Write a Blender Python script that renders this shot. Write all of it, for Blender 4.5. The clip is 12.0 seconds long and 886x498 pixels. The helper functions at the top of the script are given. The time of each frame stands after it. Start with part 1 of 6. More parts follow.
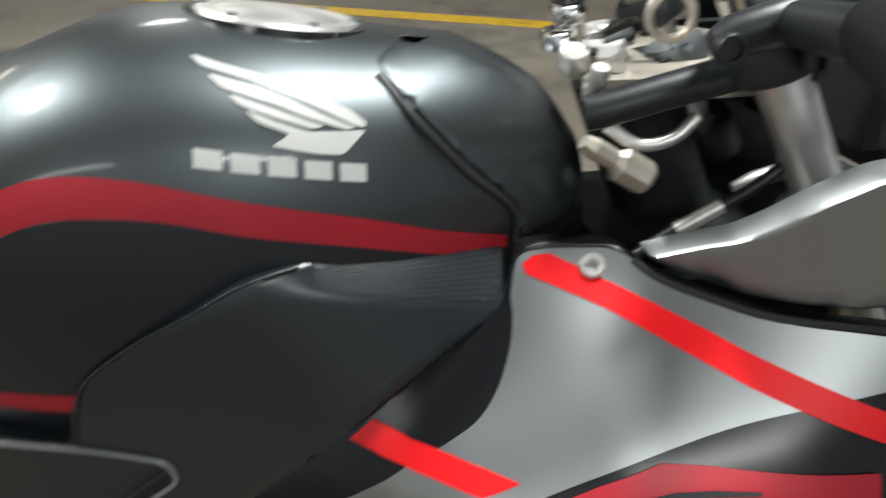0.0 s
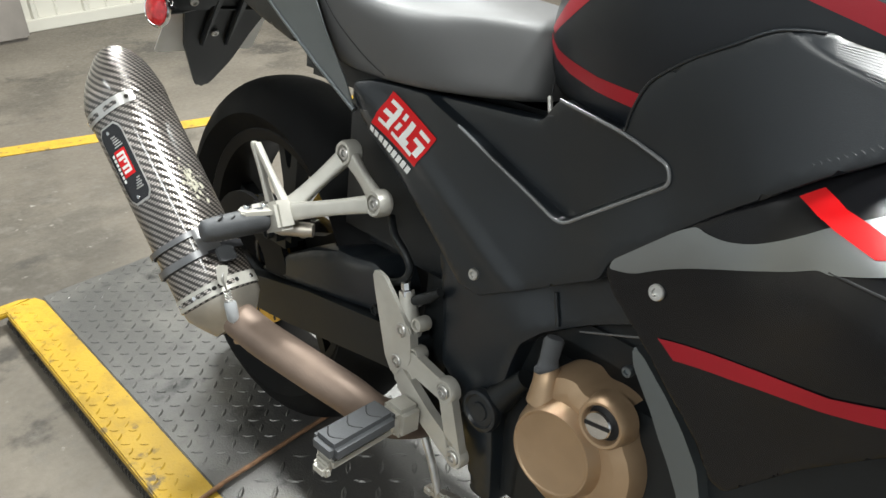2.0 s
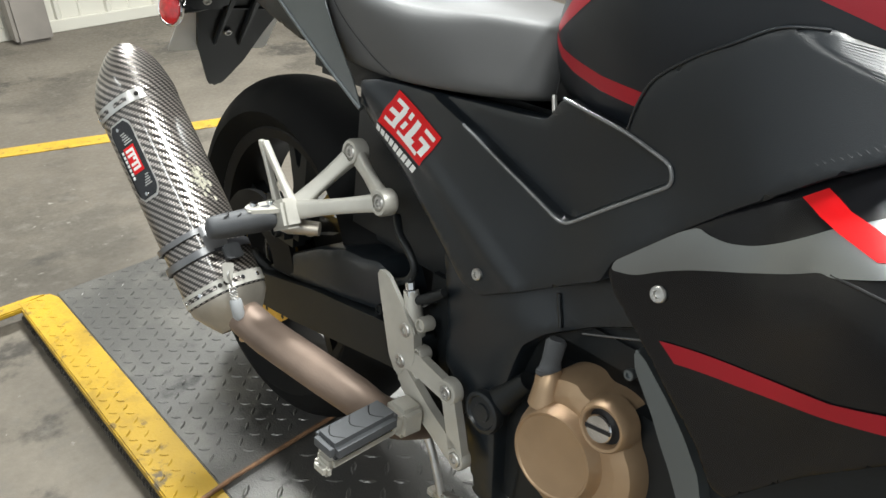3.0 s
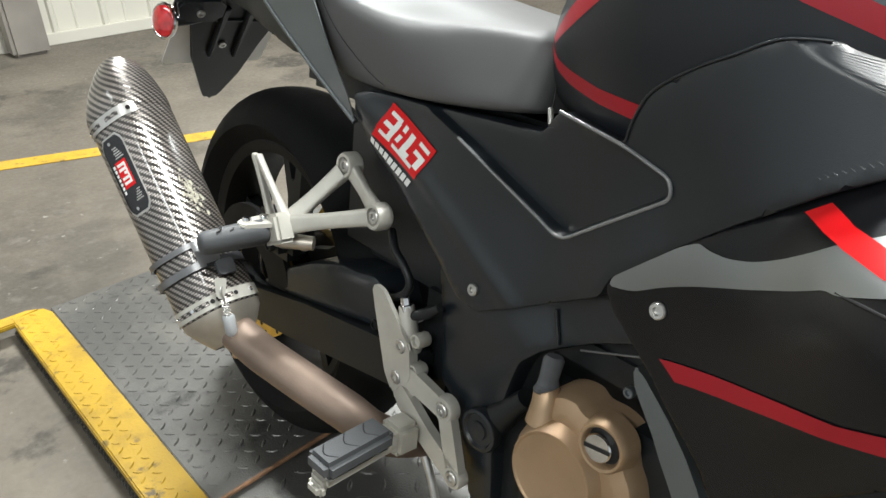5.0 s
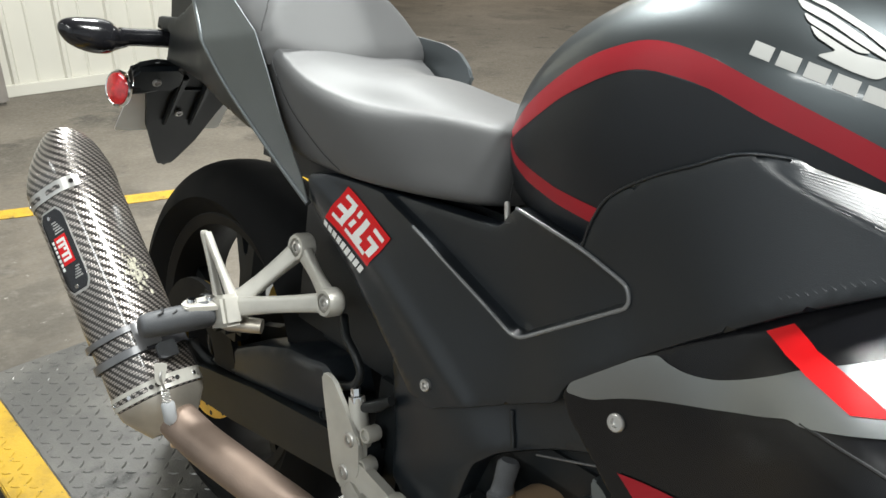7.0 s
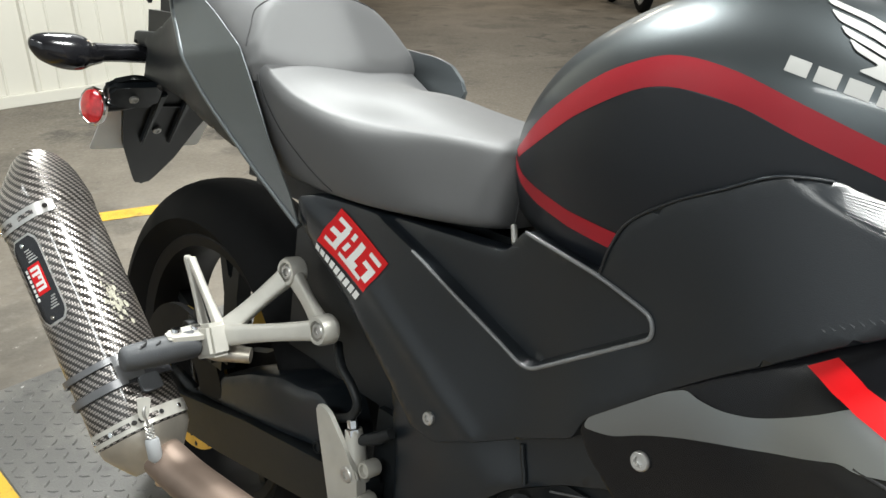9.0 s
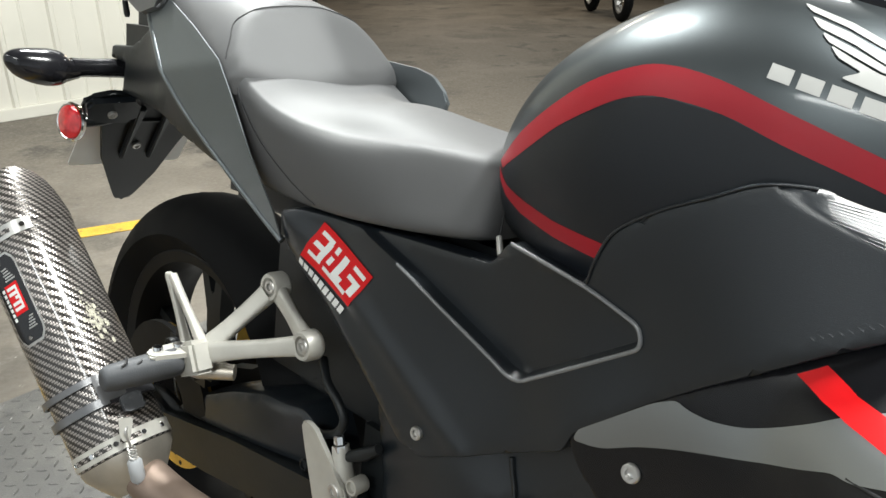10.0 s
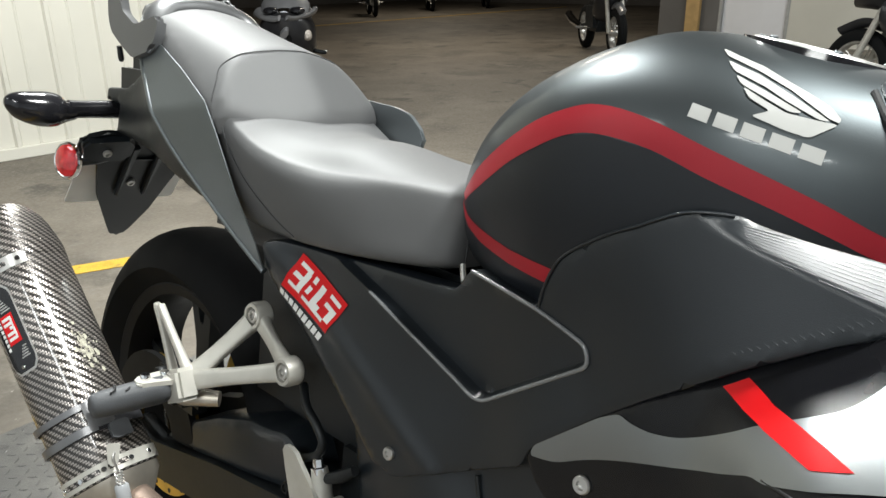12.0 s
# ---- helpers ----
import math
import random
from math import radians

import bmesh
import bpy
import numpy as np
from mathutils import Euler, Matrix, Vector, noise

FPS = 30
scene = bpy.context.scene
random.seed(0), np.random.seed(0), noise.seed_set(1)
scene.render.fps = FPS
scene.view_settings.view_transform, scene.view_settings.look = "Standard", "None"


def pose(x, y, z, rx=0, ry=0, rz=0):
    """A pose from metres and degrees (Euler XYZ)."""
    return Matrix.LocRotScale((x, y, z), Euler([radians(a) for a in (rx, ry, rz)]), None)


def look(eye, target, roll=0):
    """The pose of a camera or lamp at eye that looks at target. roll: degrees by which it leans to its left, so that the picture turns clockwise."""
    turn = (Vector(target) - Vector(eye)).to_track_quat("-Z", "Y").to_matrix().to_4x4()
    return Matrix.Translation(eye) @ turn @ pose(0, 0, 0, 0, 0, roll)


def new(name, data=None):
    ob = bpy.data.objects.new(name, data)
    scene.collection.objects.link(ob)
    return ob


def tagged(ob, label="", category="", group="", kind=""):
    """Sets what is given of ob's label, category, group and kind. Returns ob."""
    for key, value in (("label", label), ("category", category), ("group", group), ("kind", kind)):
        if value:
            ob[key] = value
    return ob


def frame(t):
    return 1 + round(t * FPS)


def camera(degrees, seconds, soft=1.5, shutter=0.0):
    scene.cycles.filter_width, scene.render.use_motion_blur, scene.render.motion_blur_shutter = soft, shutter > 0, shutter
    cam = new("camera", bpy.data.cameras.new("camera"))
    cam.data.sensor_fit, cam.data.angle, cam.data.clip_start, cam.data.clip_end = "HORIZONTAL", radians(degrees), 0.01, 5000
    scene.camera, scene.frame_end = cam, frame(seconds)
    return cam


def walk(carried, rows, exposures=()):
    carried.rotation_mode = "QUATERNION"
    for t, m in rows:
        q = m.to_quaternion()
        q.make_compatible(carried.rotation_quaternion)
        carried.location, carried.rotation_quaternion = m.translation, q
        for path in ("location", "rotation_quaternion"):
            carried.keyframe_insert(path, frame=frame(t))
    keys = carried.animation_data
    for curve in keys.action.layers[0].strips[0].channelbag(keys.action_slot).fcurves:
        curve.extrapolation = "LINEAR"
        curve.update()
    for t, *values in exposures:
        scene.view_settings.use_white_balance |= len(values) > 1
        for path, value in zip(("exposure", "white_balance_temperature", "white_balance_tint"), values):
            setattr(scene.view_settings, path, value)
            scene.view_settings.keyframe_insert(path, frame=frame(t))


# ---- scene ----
# World: x along the motorcycle towards its front wheel, y to its left, z up; the rear tyre touches the steel plate at the origin.
cam = camera(61.87, 12.0, shutter=0.25)
PATH = [  # seconds, eye, turn about x, y, z in degrees
    (0.0, 0.8872, -0.3001, 1.0702, 55.433, 1.685, -5.698),
    (0.1, 0.8969, -0.3280, 1.0517, 57.138, 2.640, 1.755),
    (0.2, 0.8951, -0.3577, 1.0388, 57.921, 2.581, 7.777),
    (0.3, 0.8931, -0.3921, 1.0242, 58.728, 2.312, 13.259),
    (0.5, 0.8894, -0.4559, 1.0099, 60.124, 0.673, 22.228),
    (1.0, 0.9437, -0.5274, 1.0089, 60.021, -0.608, 36.140),
    (1.5, 0.9921, -0.5274, 0.9849, 59.975, 0.513, 43.575),
    (2.0, 1.0394, -0.5139, 0.9696, 60.096, 1.345, 47.501),
    (2.5, 1.0541, -0.5030, 0.9642, 60.276, 1.367, 48.679),
    (3.0, 1.0486, -0.4997, 0.9630, 60.379, 1.418, 49.077),
    (5.0, 1.0397, -0.4867, 0.9605, 61.162, 1.602, 48.870),
    (5.5, 1.0423, -0.4802, 0.9612, 61.971, 1.262, 48.390),
    (6.0, 1.0405, -0.4655, 0.9724, 63.127, 0.794, 47.913),
    (6.5, 1.0296, -0.4565, 0.9720, 64.445, 0.063, 47.323),
    (7.0, 1.0139, -0.4478, 0.9808, 65.465, -0.563, 46.865),
    (7.5, 1.0032, -0.4416, 0.9832, 66.042, -0.954, 46.515),
    (9.5, 0.9612, -0.4330, 0.9790, 66.314, -0.033, 44.142),
    (10.0, 0.9610, -0.4303, 0.9793, 66.867, 0.111, 43.393),
    (10.5, 0.9687, -0.4329, 0.9879, 67.659, 0.155, 43.023),
    (11.0, 0.9745, -0.4220, 0.9842, 68.211, 0.343, 43.110),
    (11.5, 0.9915, -0.4255, 0.9856, 68.947, 0.434, 43.222),
    (12.0, 1.0141, -0.4383, 0.9900, 69.525, 0.620, 43.304),
]
walk(cam, [(t, pose(x, y, z, rx, ry, rz)) for t, x, y, z, rx, ry, rz in PATH], [(0.0, 0.22), (0.2, 0.24), (0.5, 0.46), (1.0, 0.48), (2.5, 0.42), (5.5, 0.42), (7.5, 0.40), (9.5, 0.46), (12.0, 0.36)])

# ---- light ----
world = bpy.data.worlds.new("garage_air")
scene.world = world
world.use_nodes = True
world.node_tree.nodes["Background"].inputs[0].default_value = (0.75, 0.78, 0.85, 1)
world.node_tree.nodes["Background"].inputs[1].default_value = 0.01


def lamp(name, x, y, z, sx, sy, watts, colour=(0.97, 1.0, 0.975), target=None, spread=180):
    data = bpy.data.lights.new(name, "AREA")
    data.shape, data.size, data.size_y, data.energy, data.color = "RECTANGLE", sx, sy, watts, colour
    data.spread = radians(spread)
    ob = new(name, data)
    ob.matrix_world = look((x, y, z), target or (x, y + 0.001, 0))
    return ob


WARM = (1.0, 0.90, 0.74)
lamp("unseen_lamp", -1.4, 0.90, 3.25, 0.28, 0.75, 185)
lamp("unseen_lamp", 1.8, 0.75, 3.3, 0.32, 0.62, 180)
# two lamps added by the south wall to brighten it and the near side
lamp("unseen_lamp", 2.0, -3.2, 3.4, 1.8, 0.4, 88)
lamp("unseen_lamp", -1.8, -3.5, 3.4, 2.2, 0.4, 38)
# lamps added to fill the floor and walls farther off
lamp("unseen_lamp", -2.9, 2.6, 3.6, 0.9, 1.6, 26)
lamp("unseen_lamp", -6.5, 8.0, 3.8, 0.5, 2.4, 105, WARM)
lamp("unseen_lamp", -1.0, 8.2, 3.9, 0.5, 2.4, 110)
lamp("unseen_lamp", -13.0, 14.0, 4.0, 0.5, 2.4, 90, WARM)


# ---- materials ----
def material(name, colour, rough=0.5, metal=0.0, vary=0.15, scale=12.0, bump=0.1, grain=180.0, coat=0.0, spec=0.5):
    """Principled paint with stains at a large and grain at a small scale, in metres of the object's own space."""
    m = bpy.data.materials.new(name)
    m.use_nodes = True
    n, l = m.node_tree.nodes, m.node_tree.links
    b = n["Principled BSDF"]
    b.inputs["Metallic"].default_value = metal
    b.inputs["Coat Weight"].default_value = coat
    b.inputs["Coat Roughness"].default_value = 0.10
    b.inputs["Specular IOR Level"].default_value = spec
    tc = n.new("ShaderNodeTexCoord")
    big, fine = n.new("ShaderNodeTexNoise"), n.new("ShaderNodeTexNoise")
    for t, s, d in ((big, scale, 4.0), (fine, grain, 2.0)):
        t.inputs["Scale"].default_value, t.inputs["Detail"].default_value = s, d
        l.new(tc.outputs["Object"], t.inputs["Vector"])
    ramp = n.new("ShaderNodeMapRange")
    ramp.inputs[1].default_value, ramp.inputs[2].default_value = 0.3, 0.7
    ramp.inputs[3].default_value, ramp.inputs[4].default_value = 1.0 - vary, 1.0 + vary
    l.new(big.outputs["Fac"], ramp.inputs[0])
    mul = n.new("ShaderNodeVectorMath")
    mul.operation = "SCALE"
    mul.inputs[0].default_value = colour
    l.new(ramp.outputs[0], mul.inputs["Scale"])
    l.new(mul.outputs[0], b.inputs["Base Color"])
    rr = n.new("ShaderNodeMapRange")
    rr.inputs[1].default_value, rr.inputs[2].default_value = 0.3, 0.7
    rr.inputs[3].default_value, rr.inputs[4].default_value = max(0.02, rough * (1 - vary * 0.6)), min(1.0, rough * (1 + vary * 0.6))
    l.new(big.outputs["Fac"], rr.inputs[0])
    l.new(rr.outputs[0], b.inputs["Roughness"])
    if bump:
        bp = n.new("ShaderNodeBump")
        bp.inputs["Strength"].default_value, bp.inputs["Distance"].default_value = bump, 0.001
        l.new(fine.outputs["Fac"], bp.inputs["Height"])
        l.new(bp.outputs[0], b.inputs["Normal"])
    return m


TANK = material("satin_charcoal_paint", (0.068, 0.077, 0.081), 0.43, 1.0, 0.05, 9, 0.04, 900, coat=0.30)
TANKBLACK = material("satin_blue_black_paint", (0.0080, 0.0100, 0.0135), 0.40, 0.0, 0.08, 9, 0.04, 900, spec=0.4)
SILVER = material("satin_silver_paint", (0.30, 0.315, 0.32), 0.38, 0.95, 0.04, 8, 0.03, 900)
GREY = material("gunmetal_paint", (0.185, 0.205, 0.215), 0.40, 0.85, 0.05, 8, 0.04, 900)
BLACK = material("black_moulded_plastic", (0.0090, 0.0118, 0.0150), 0.30, 0.0, 0.10, 10, 0.12, 1400, spec=0.6)
FAIRBLACK = material("smooth_black_fairing_paint", (0.0060, 0.0062, 0.0075), 0.26, 0.0, 0.1, 12, 0.03, 700, spec=0.35)
RIMBLACK = material("matt_black_rim", (0.006, 0.006, 0.0065), 0.6, 0.0, 0.2, 14, 0.1, 300, spec=0.2)
GLOSSBLACK = material("gloss_black_paint", (0.012, 0.012, 0.014), 0.16, 0.0, 0.2, 14, 0.02, 300)
FRAMEBLACK = material("black_frame_enamel", (0.0075, 0.0092, 0.0105), 0.42, 0.0, 0.2, 20, 0.1, 300, spec=0.35)
RUBBER = material("tyre_rubber", (0.0065, 0.0068, 0.0072), 0.74, 0.0, 0.25, 14, 0.35, 500, spec=0.10)
PEGRUBBER = material("foot_rubber", (0.06, 0.063, 0.068), 0.6, 0.0, 0.15, 30, 0.3, 600)
VINYL = material("seat_vinyl", (0.060, 0.0605, 0.062), 0.60, 0.0, 0.10, 7, 0.16, 1100, spec=0.85)
MARKFILM = material("pale_grey_film", (0.38, 0.38, 0.365), 0.42, 0.0, 0.04, 20, 0.02, 500, spec=0.3)
SEAMTHREAD = material("dark_seam_thread", (0.030, 0.030, 0.032), 0.7)
# black plastic edge; its highlight is put into the pale base colour
LIP = material("highlight_pale_edge", (0.15, 0.155, 0.16), 0.22, 0.0, 0.1, 20, 0.05, 500, spec=1.0)
RED = material("red_film", (0.32, 0.008, 0.018), 0.40, 0.0, 0.06, 10, 0.03, 500, spec=0.35)
BRIGHTRED = material("bright_red_film", (0.62, 0.007, 0.010), 0.40, 0.0, 0.05, 10, 0.03, 500, spec=0.25)
WHITE = material("white_film", (0.78, 0.78, 0.76), 0.4, 0.0, 0.04, 20, 0.02, 500)
ALLOY = material("cast_alloy", (0.50, 0.485, 0.44), 0.46, 0.35, 0.10, 25, 0.2, 700)
STEEL = material("bare_steel", (0.55, 0.54, 0.52), 0.38, 0.85, 0.15, 40, 0.1, 600)
CHROME = material("polished_chrome", (0.75, 0.75, 0.76), 0.10, 1.0, 0.1, 40, 0.02, 400)
BRONZE = material("bronze_engine_paint", (0.42, 0.29, 0.18), 0.40, 0.6, 0.08, 20, 0.25, 900)
PIPE = material("heat_tinted_steel", (0.215, 0.160, 0.128), 0.56, 0.6, 0.25, 11, 0.15, 300)
RAIL = material("dark_rail_paint", (0.150, 0.152, 0.155), 0.36, 0.7, 0.06, 10, 0.05, 700)
TITAN = material("brushed_titanium", (0.46, 0.42, 0.36), 0.40, 0.8, 0.15, 25, 0.15, 500)
GOLD = material("gold_sprocket", (0.65, 0.42, 0.08), 0.4, 0.7, 0.15, 30, 0.1, 400)
REDGLASS = material("red_reflector", (0.60, 0.008, 0.012), 0.12, 0.0, 0.3, 90, 0.0, 300, coat=1.0)
CLEAR = material("clear_lens", (0.45, 0.30, 0.16), 0.1, 0.0, 0.3, 90, 0.0, 300, coat=1.0)
WALLPAINT = material("cream_wall_sheet", (0.56, 0.54, 0.475), 0.5, 0.0, 0.06, 1.5, 0.1, 60)
DARKWALL = material("dark_block_wall", (0.12, 0.115, 0.11), 0.8, 0.0, 0.2, 1.0, 0.2, 30)
# chosen pale and cool so that unseen walls throw light on to the motorcycle
PALEWALL = material("pale_cool_bounce_wall", (0.62, 0.66, 0.71), 0.55, 0.0, 0.06, 1.2, 0.1, 60)
DOORWHITE = material("white_door_paint", (0.70, 0.70, 0.72), 0.5, 0.0, 0.05, 2, 0.1, 60)
RUST = material("rusty_rod", (0.20, 0.11, 0.06), 0.7, 0.3, 0.5, 60, 0.5, 300)
MUD = material("dried_mud", (0.42, 0.40, 0.32), 0.9, 0.0, 0.3, 150, 0.8, 700)
GROOVE = material("dark_groove", (0.004, 0.004, 0.005), 0.6, 0.0, 0.1, 20, 0.0, 300)


# ---- shape helpers ----
def part(name, bm, mat, parent=None, label="", smooth=True):
    me = bpy.data.meshes.new(name)
    bmesh.ops.recalc_face_normals(bm, faces=bm.faces)
    bm.to_mesh(me)
    bm.free()
    me.materials.append(mat)
    if smooth:
        for p in me.polygons:
            p.use_smooth = True
        me.set_sharp_from_angle(angle=radians(38))
    ob = new(name, me)
    ob.parent = parent
    if label:
        tagged(ob, label)
    return ob


def thing(name, label, category, group="", kind="", m=None):
    ob = new(name)
    ob.empty_display_size = 0.05
    if m is not None:
        ob.matrix_world = m
    return tagged(ob, label, category, group, kind)


def spline(points, steps=6, closed=False):
    """Catmull-Rom curve through the points."""
    p = [Vector(q) for q in points]
    n, out = len(p), []
    for i in range(n if closed else n - 1):
        a, b, c, d = (p[(i + k) % n] if closed else p[min(max(i + k, 0), n - 1)] for k in (-1, 0, 1, 2))
        for s in range(steps):
            t = s / steps
            out.append(0.5 * (2 * b + (c - a) * t + (2 * a - 5 * b + 4 * c - d) * t * t + (3 * b - a - 3 * c + d) * t ** 3))
    if not closed:
        out.append(p[-1])
    return out


def rounded(points, radius, steps=4):
    """A closed outline with its corners rounded."""
    p, out = [Vector(q) for q in points], []
    for i, b in enumerate(p):
        a, c = p[i - 1], p[(i + 1) % len(p)]
        r = min(radius, (a - b).length * 0.45, (c - b).length * 0.45)
        s, e = b + (a - b).normalized() * r, b + (c - b).normalized() * r
        for k in range(steps + 1):
            t = k / steps
            out.append((1 - t) ** 2 * s + 2 * t * (1 - t) * b + t * t * e)
    return out


def rings(loops, caps=True, closed=True):
    """A skin over loops of equally many points."""
    bm = bmesh.new()
    rows = [[bm.verts.new(q) for q in loop] for loop in loops]
    n = len(rows[0])
    for a, b in zip(rows, rows[1:]):
        for i in range(n if closed else n - 1):
            j = (i + 1) % n
            bm.faces.new((a[i], a[j], b[j], b[i]))
    if caps:
        for row in (rows[0], rows[-1]):
            bm.faces.new(row)
    return bm


def tube(path, radius, segs=14, caps=True, flat=1.0):
    """A pipe along a path; radius is a number or one for each point."""
    path = [Vector(q) for q in path]
    loops, up = [], None
    for i, q in enumerate(path):
        d = (path[min(i + 1, len(path) - 1)] - path[max(i - 1, 0)]).normalized()
        if up is None:
            up = d.orthogonal().normalized()
        up = (up - d * up.dot(d)).normalized()
        side = d.cross(up)
        r = radius if isinstance(radius, (int, float)) else radius[min(i, len(radius) - 1)]
        loops.append([q + r * (math.cos(a) * up + flat * math.sin(a) * side) for a in (2 * math.pi * k / segs for k in range(segs))])
    return rings(loops, caps)


def lathe(profile, m, segs=32):
    """Turns a profile of (radius, height) pairs round the z axis of the pose m."""
    loops = [[m @ Vector((r * math.cos(a), r * math.sin(a), h)) for a in (2 * math.pi * k / segs for k in range(segs))] for r, h in profile]
    return rings(loops, profile[0] != profile[-1])


def slab(outline, m, thick, bevel=0.002, segs=2):
    """A plate of an outline in the xy plane of the pose m, thick along its z, with rounded edges."""
    bm = bmesh.new()
    lower = [bm.verts.new(m @ Vector((q[0], q[1], 0))) for q in outline]
    upper = [bm.verts.new(m @ Vector((q[0], q[1], thick))) for q in outline]
    n = len(outline)
    bm.faces.new(lower[::-1])
    bm.faces.new(upper)
    for i in range(n):
        bm.faces.new((lower[i], lower[(i + 1) % n], upper[(i + 1) % n], upper[i]))
    if bevel:
        rim = [e for e in bm.edges if (e.verts[0] in lower) == (e.verts[1] in lower)]
        bmesh.ops.bevel(bm, geom=rim, offset=bevel, segments=segs, affect="EDGES", clamp_overlap=True)
    return bm


def box(x0, x1, y0, y1, z0, z1, bevel=0.003, m=Matrix.Identity(4)):
    bm = bmesh.new()
    bmesh.ops.create_cube(bm, size=1, matrix=m @ Matrix.LocRotScale(((x0 + x1) / 2, (y0 + y1) / 2, (z0 + z1) / 2), None, (x1 - x0, y1 - y0, z1 - z0)))
    if bevel:
        bmesh.ops.bevel(bm, geom=bm.edges[:], offset=bevel, segments=2, affect="EDGES")
    return bm


def join(*parts):
    out = bmesh.new()
    for b in parts:
        me = bpy.data.meshes.new("tmp")
        b.to_mesh(me)
        b.free()
        out.from_mesh(me)
        bpy.data.meshes.remove(me)
    return out


def field(points, stiff=1e-4):
    """A smooth surface y(x, z) through a few known places (thin plate)."""
    c = np.array(points, float)
    p, n = c[:, :2], len(c)

    def u(r2):
        return np.where(r2 > 1e-12, r2 * np.log(r2 + 1e-12), 0.0)

    k = u(((p[:, None] - p[None]) ** 2).sum(-1)) + stiff * np.eye(n)
    q = np.c_[np.ones(n), p]
    w = np.linalg.solve(np.block([[k, q], [q.T, np.zeros((3, 3))]]), np.r_[c[:, 2], 0, 0, 0])

    def at(x, z):
        return float(u((x - p[:, 0]) ** 2 + (z - p[:, 1]) ** 2) @ w[:n] + w[n] + w[n + 1] * x + w[n + 2] * z)

    return at


def gap(q, loop):
    """The distance from a point of the plane to a closed outline, and whether it lies inside."""
    a = np.array([(v[0], v[1]) for v in loop])
    b = np.roll(a, -1, 0)
    d, r = b - a, np.array([q[0], q[1]]) - a
    t = np.clip((r * d).sum(1) / ((d * d).sum(1) + 1e-12), 0, 1)
    far = np.sqrt((((r - t[:, None] * d) ** 2).sum(1)).min())
    cross = (a[:, 1] > q[1]) != (b[:, 1] > q[1])
    xs = a[:, 0] + (q[1] - a[:, 1]) / np.where(d[:, 1] == 0, 1e-9, d[:, 1]) * d[:, 0]
    return far, bool((cross & (q[0] < xs)).sum() % 2)


def densify(loop, step):
    out = []
    for i, a in enumerate(loop):
        b = loop[(i + 1) % len(loop)]
        a, b = Vector(a[:2]), Vector(b[:2])
        k = max(1, int((b - a).length / step))
        out += [a.lerp(b, s / k) for s in range(k)]
    return out


def inset(loop, d):
    """Points about d inside a closed outline."""
    out = []
    for i, b in enumerate(loop):
        a, c = loop[i - 1], loop[(i + 1) % len(loop)]
        t = (Vector(c) - Vector(a)).normalized()
        for q in (b + d * Vector((-t.y, t.x)), b - d * Vector((-t.y, t.x))):
            far, inside = gap(q, loop)
            if inside and far > d * 0.85:
                out.append(q)
    return out


def shell(outline, surf, thick=0.004, edge=0.004, step=0.012, extra=(), sign=-1, wall=True):
    """A moulded panel over the outline (x, z): its outer skin is y = surf(x, z), its rim is rolled over and has a thickness.
    sign -1 for the right-hand side. extra: further outlines along which the skin is refined."""
    from mathutils.geometry import delaunay_2d_cdt
    loop = densify(outline, step)
    n = len(loop)
    pts = list(loop)
    if edge:
        pts += inset(loop, edge * 0.35) + inset(loop, edge)
    for other in extra:
        o = densify(other, min(step * 0.6, 0.0035))
        pts += [q for q in o if gap(q, loop)[1] and gap(q, loop)[0] > edge * 0.5]
    near = np.array([(q[0], q[1]) for q in pts[n:]]) if extra else None
    xs, zs = [q[0] for q in loop], [q[1] for q in loop]
    row = 0
    z = min(zs) + step / 2
    while z < max(zs):
        x = min(xs) + (step / 2 if row % 2 else step)
        while x < max(xs):
            q = Vector((x, z))
            far, inside = gap(q, loop)
            if inside and far > max(edge, step * 0.4) and (near is None or ((near - (x, z)) ** 2).sum(1).min() > (step * 0.5) ** 2):
                pts.append(q)
            x += step
        z += step * 0.87
        row += 1
    vs, _, fs, _, _, _ = delaunay_2d_cdt(pts, [(i, (i + 1) % n) for i in range(n)], [], 1, 1e-6)
    bm = bmesh.new()
    top = []
    for q in vs:
        far, _ = gap(q, loop)
        drop = edge - math.sqrt(max(0.0, edge ** 2 - (edge - far) ** 2)) if far < edge else 0.0
        top.append(bm.verts.new((q[0], surf(q[0], q[1]) - sign * drop, q[1])))
    for f in fs:
        bm.faces.new([top[i] for i in f])
    if wall:
        rim = [e for e in bm.edges if e.is_boundary]
        got = bmesh.ops.extrude_edge_only(bm, edges=rim)
        for v in got["geom"]:
            if isinstance(v, bmesh.types.BMVert):
                v.co.y -= sign * thick
    return bm


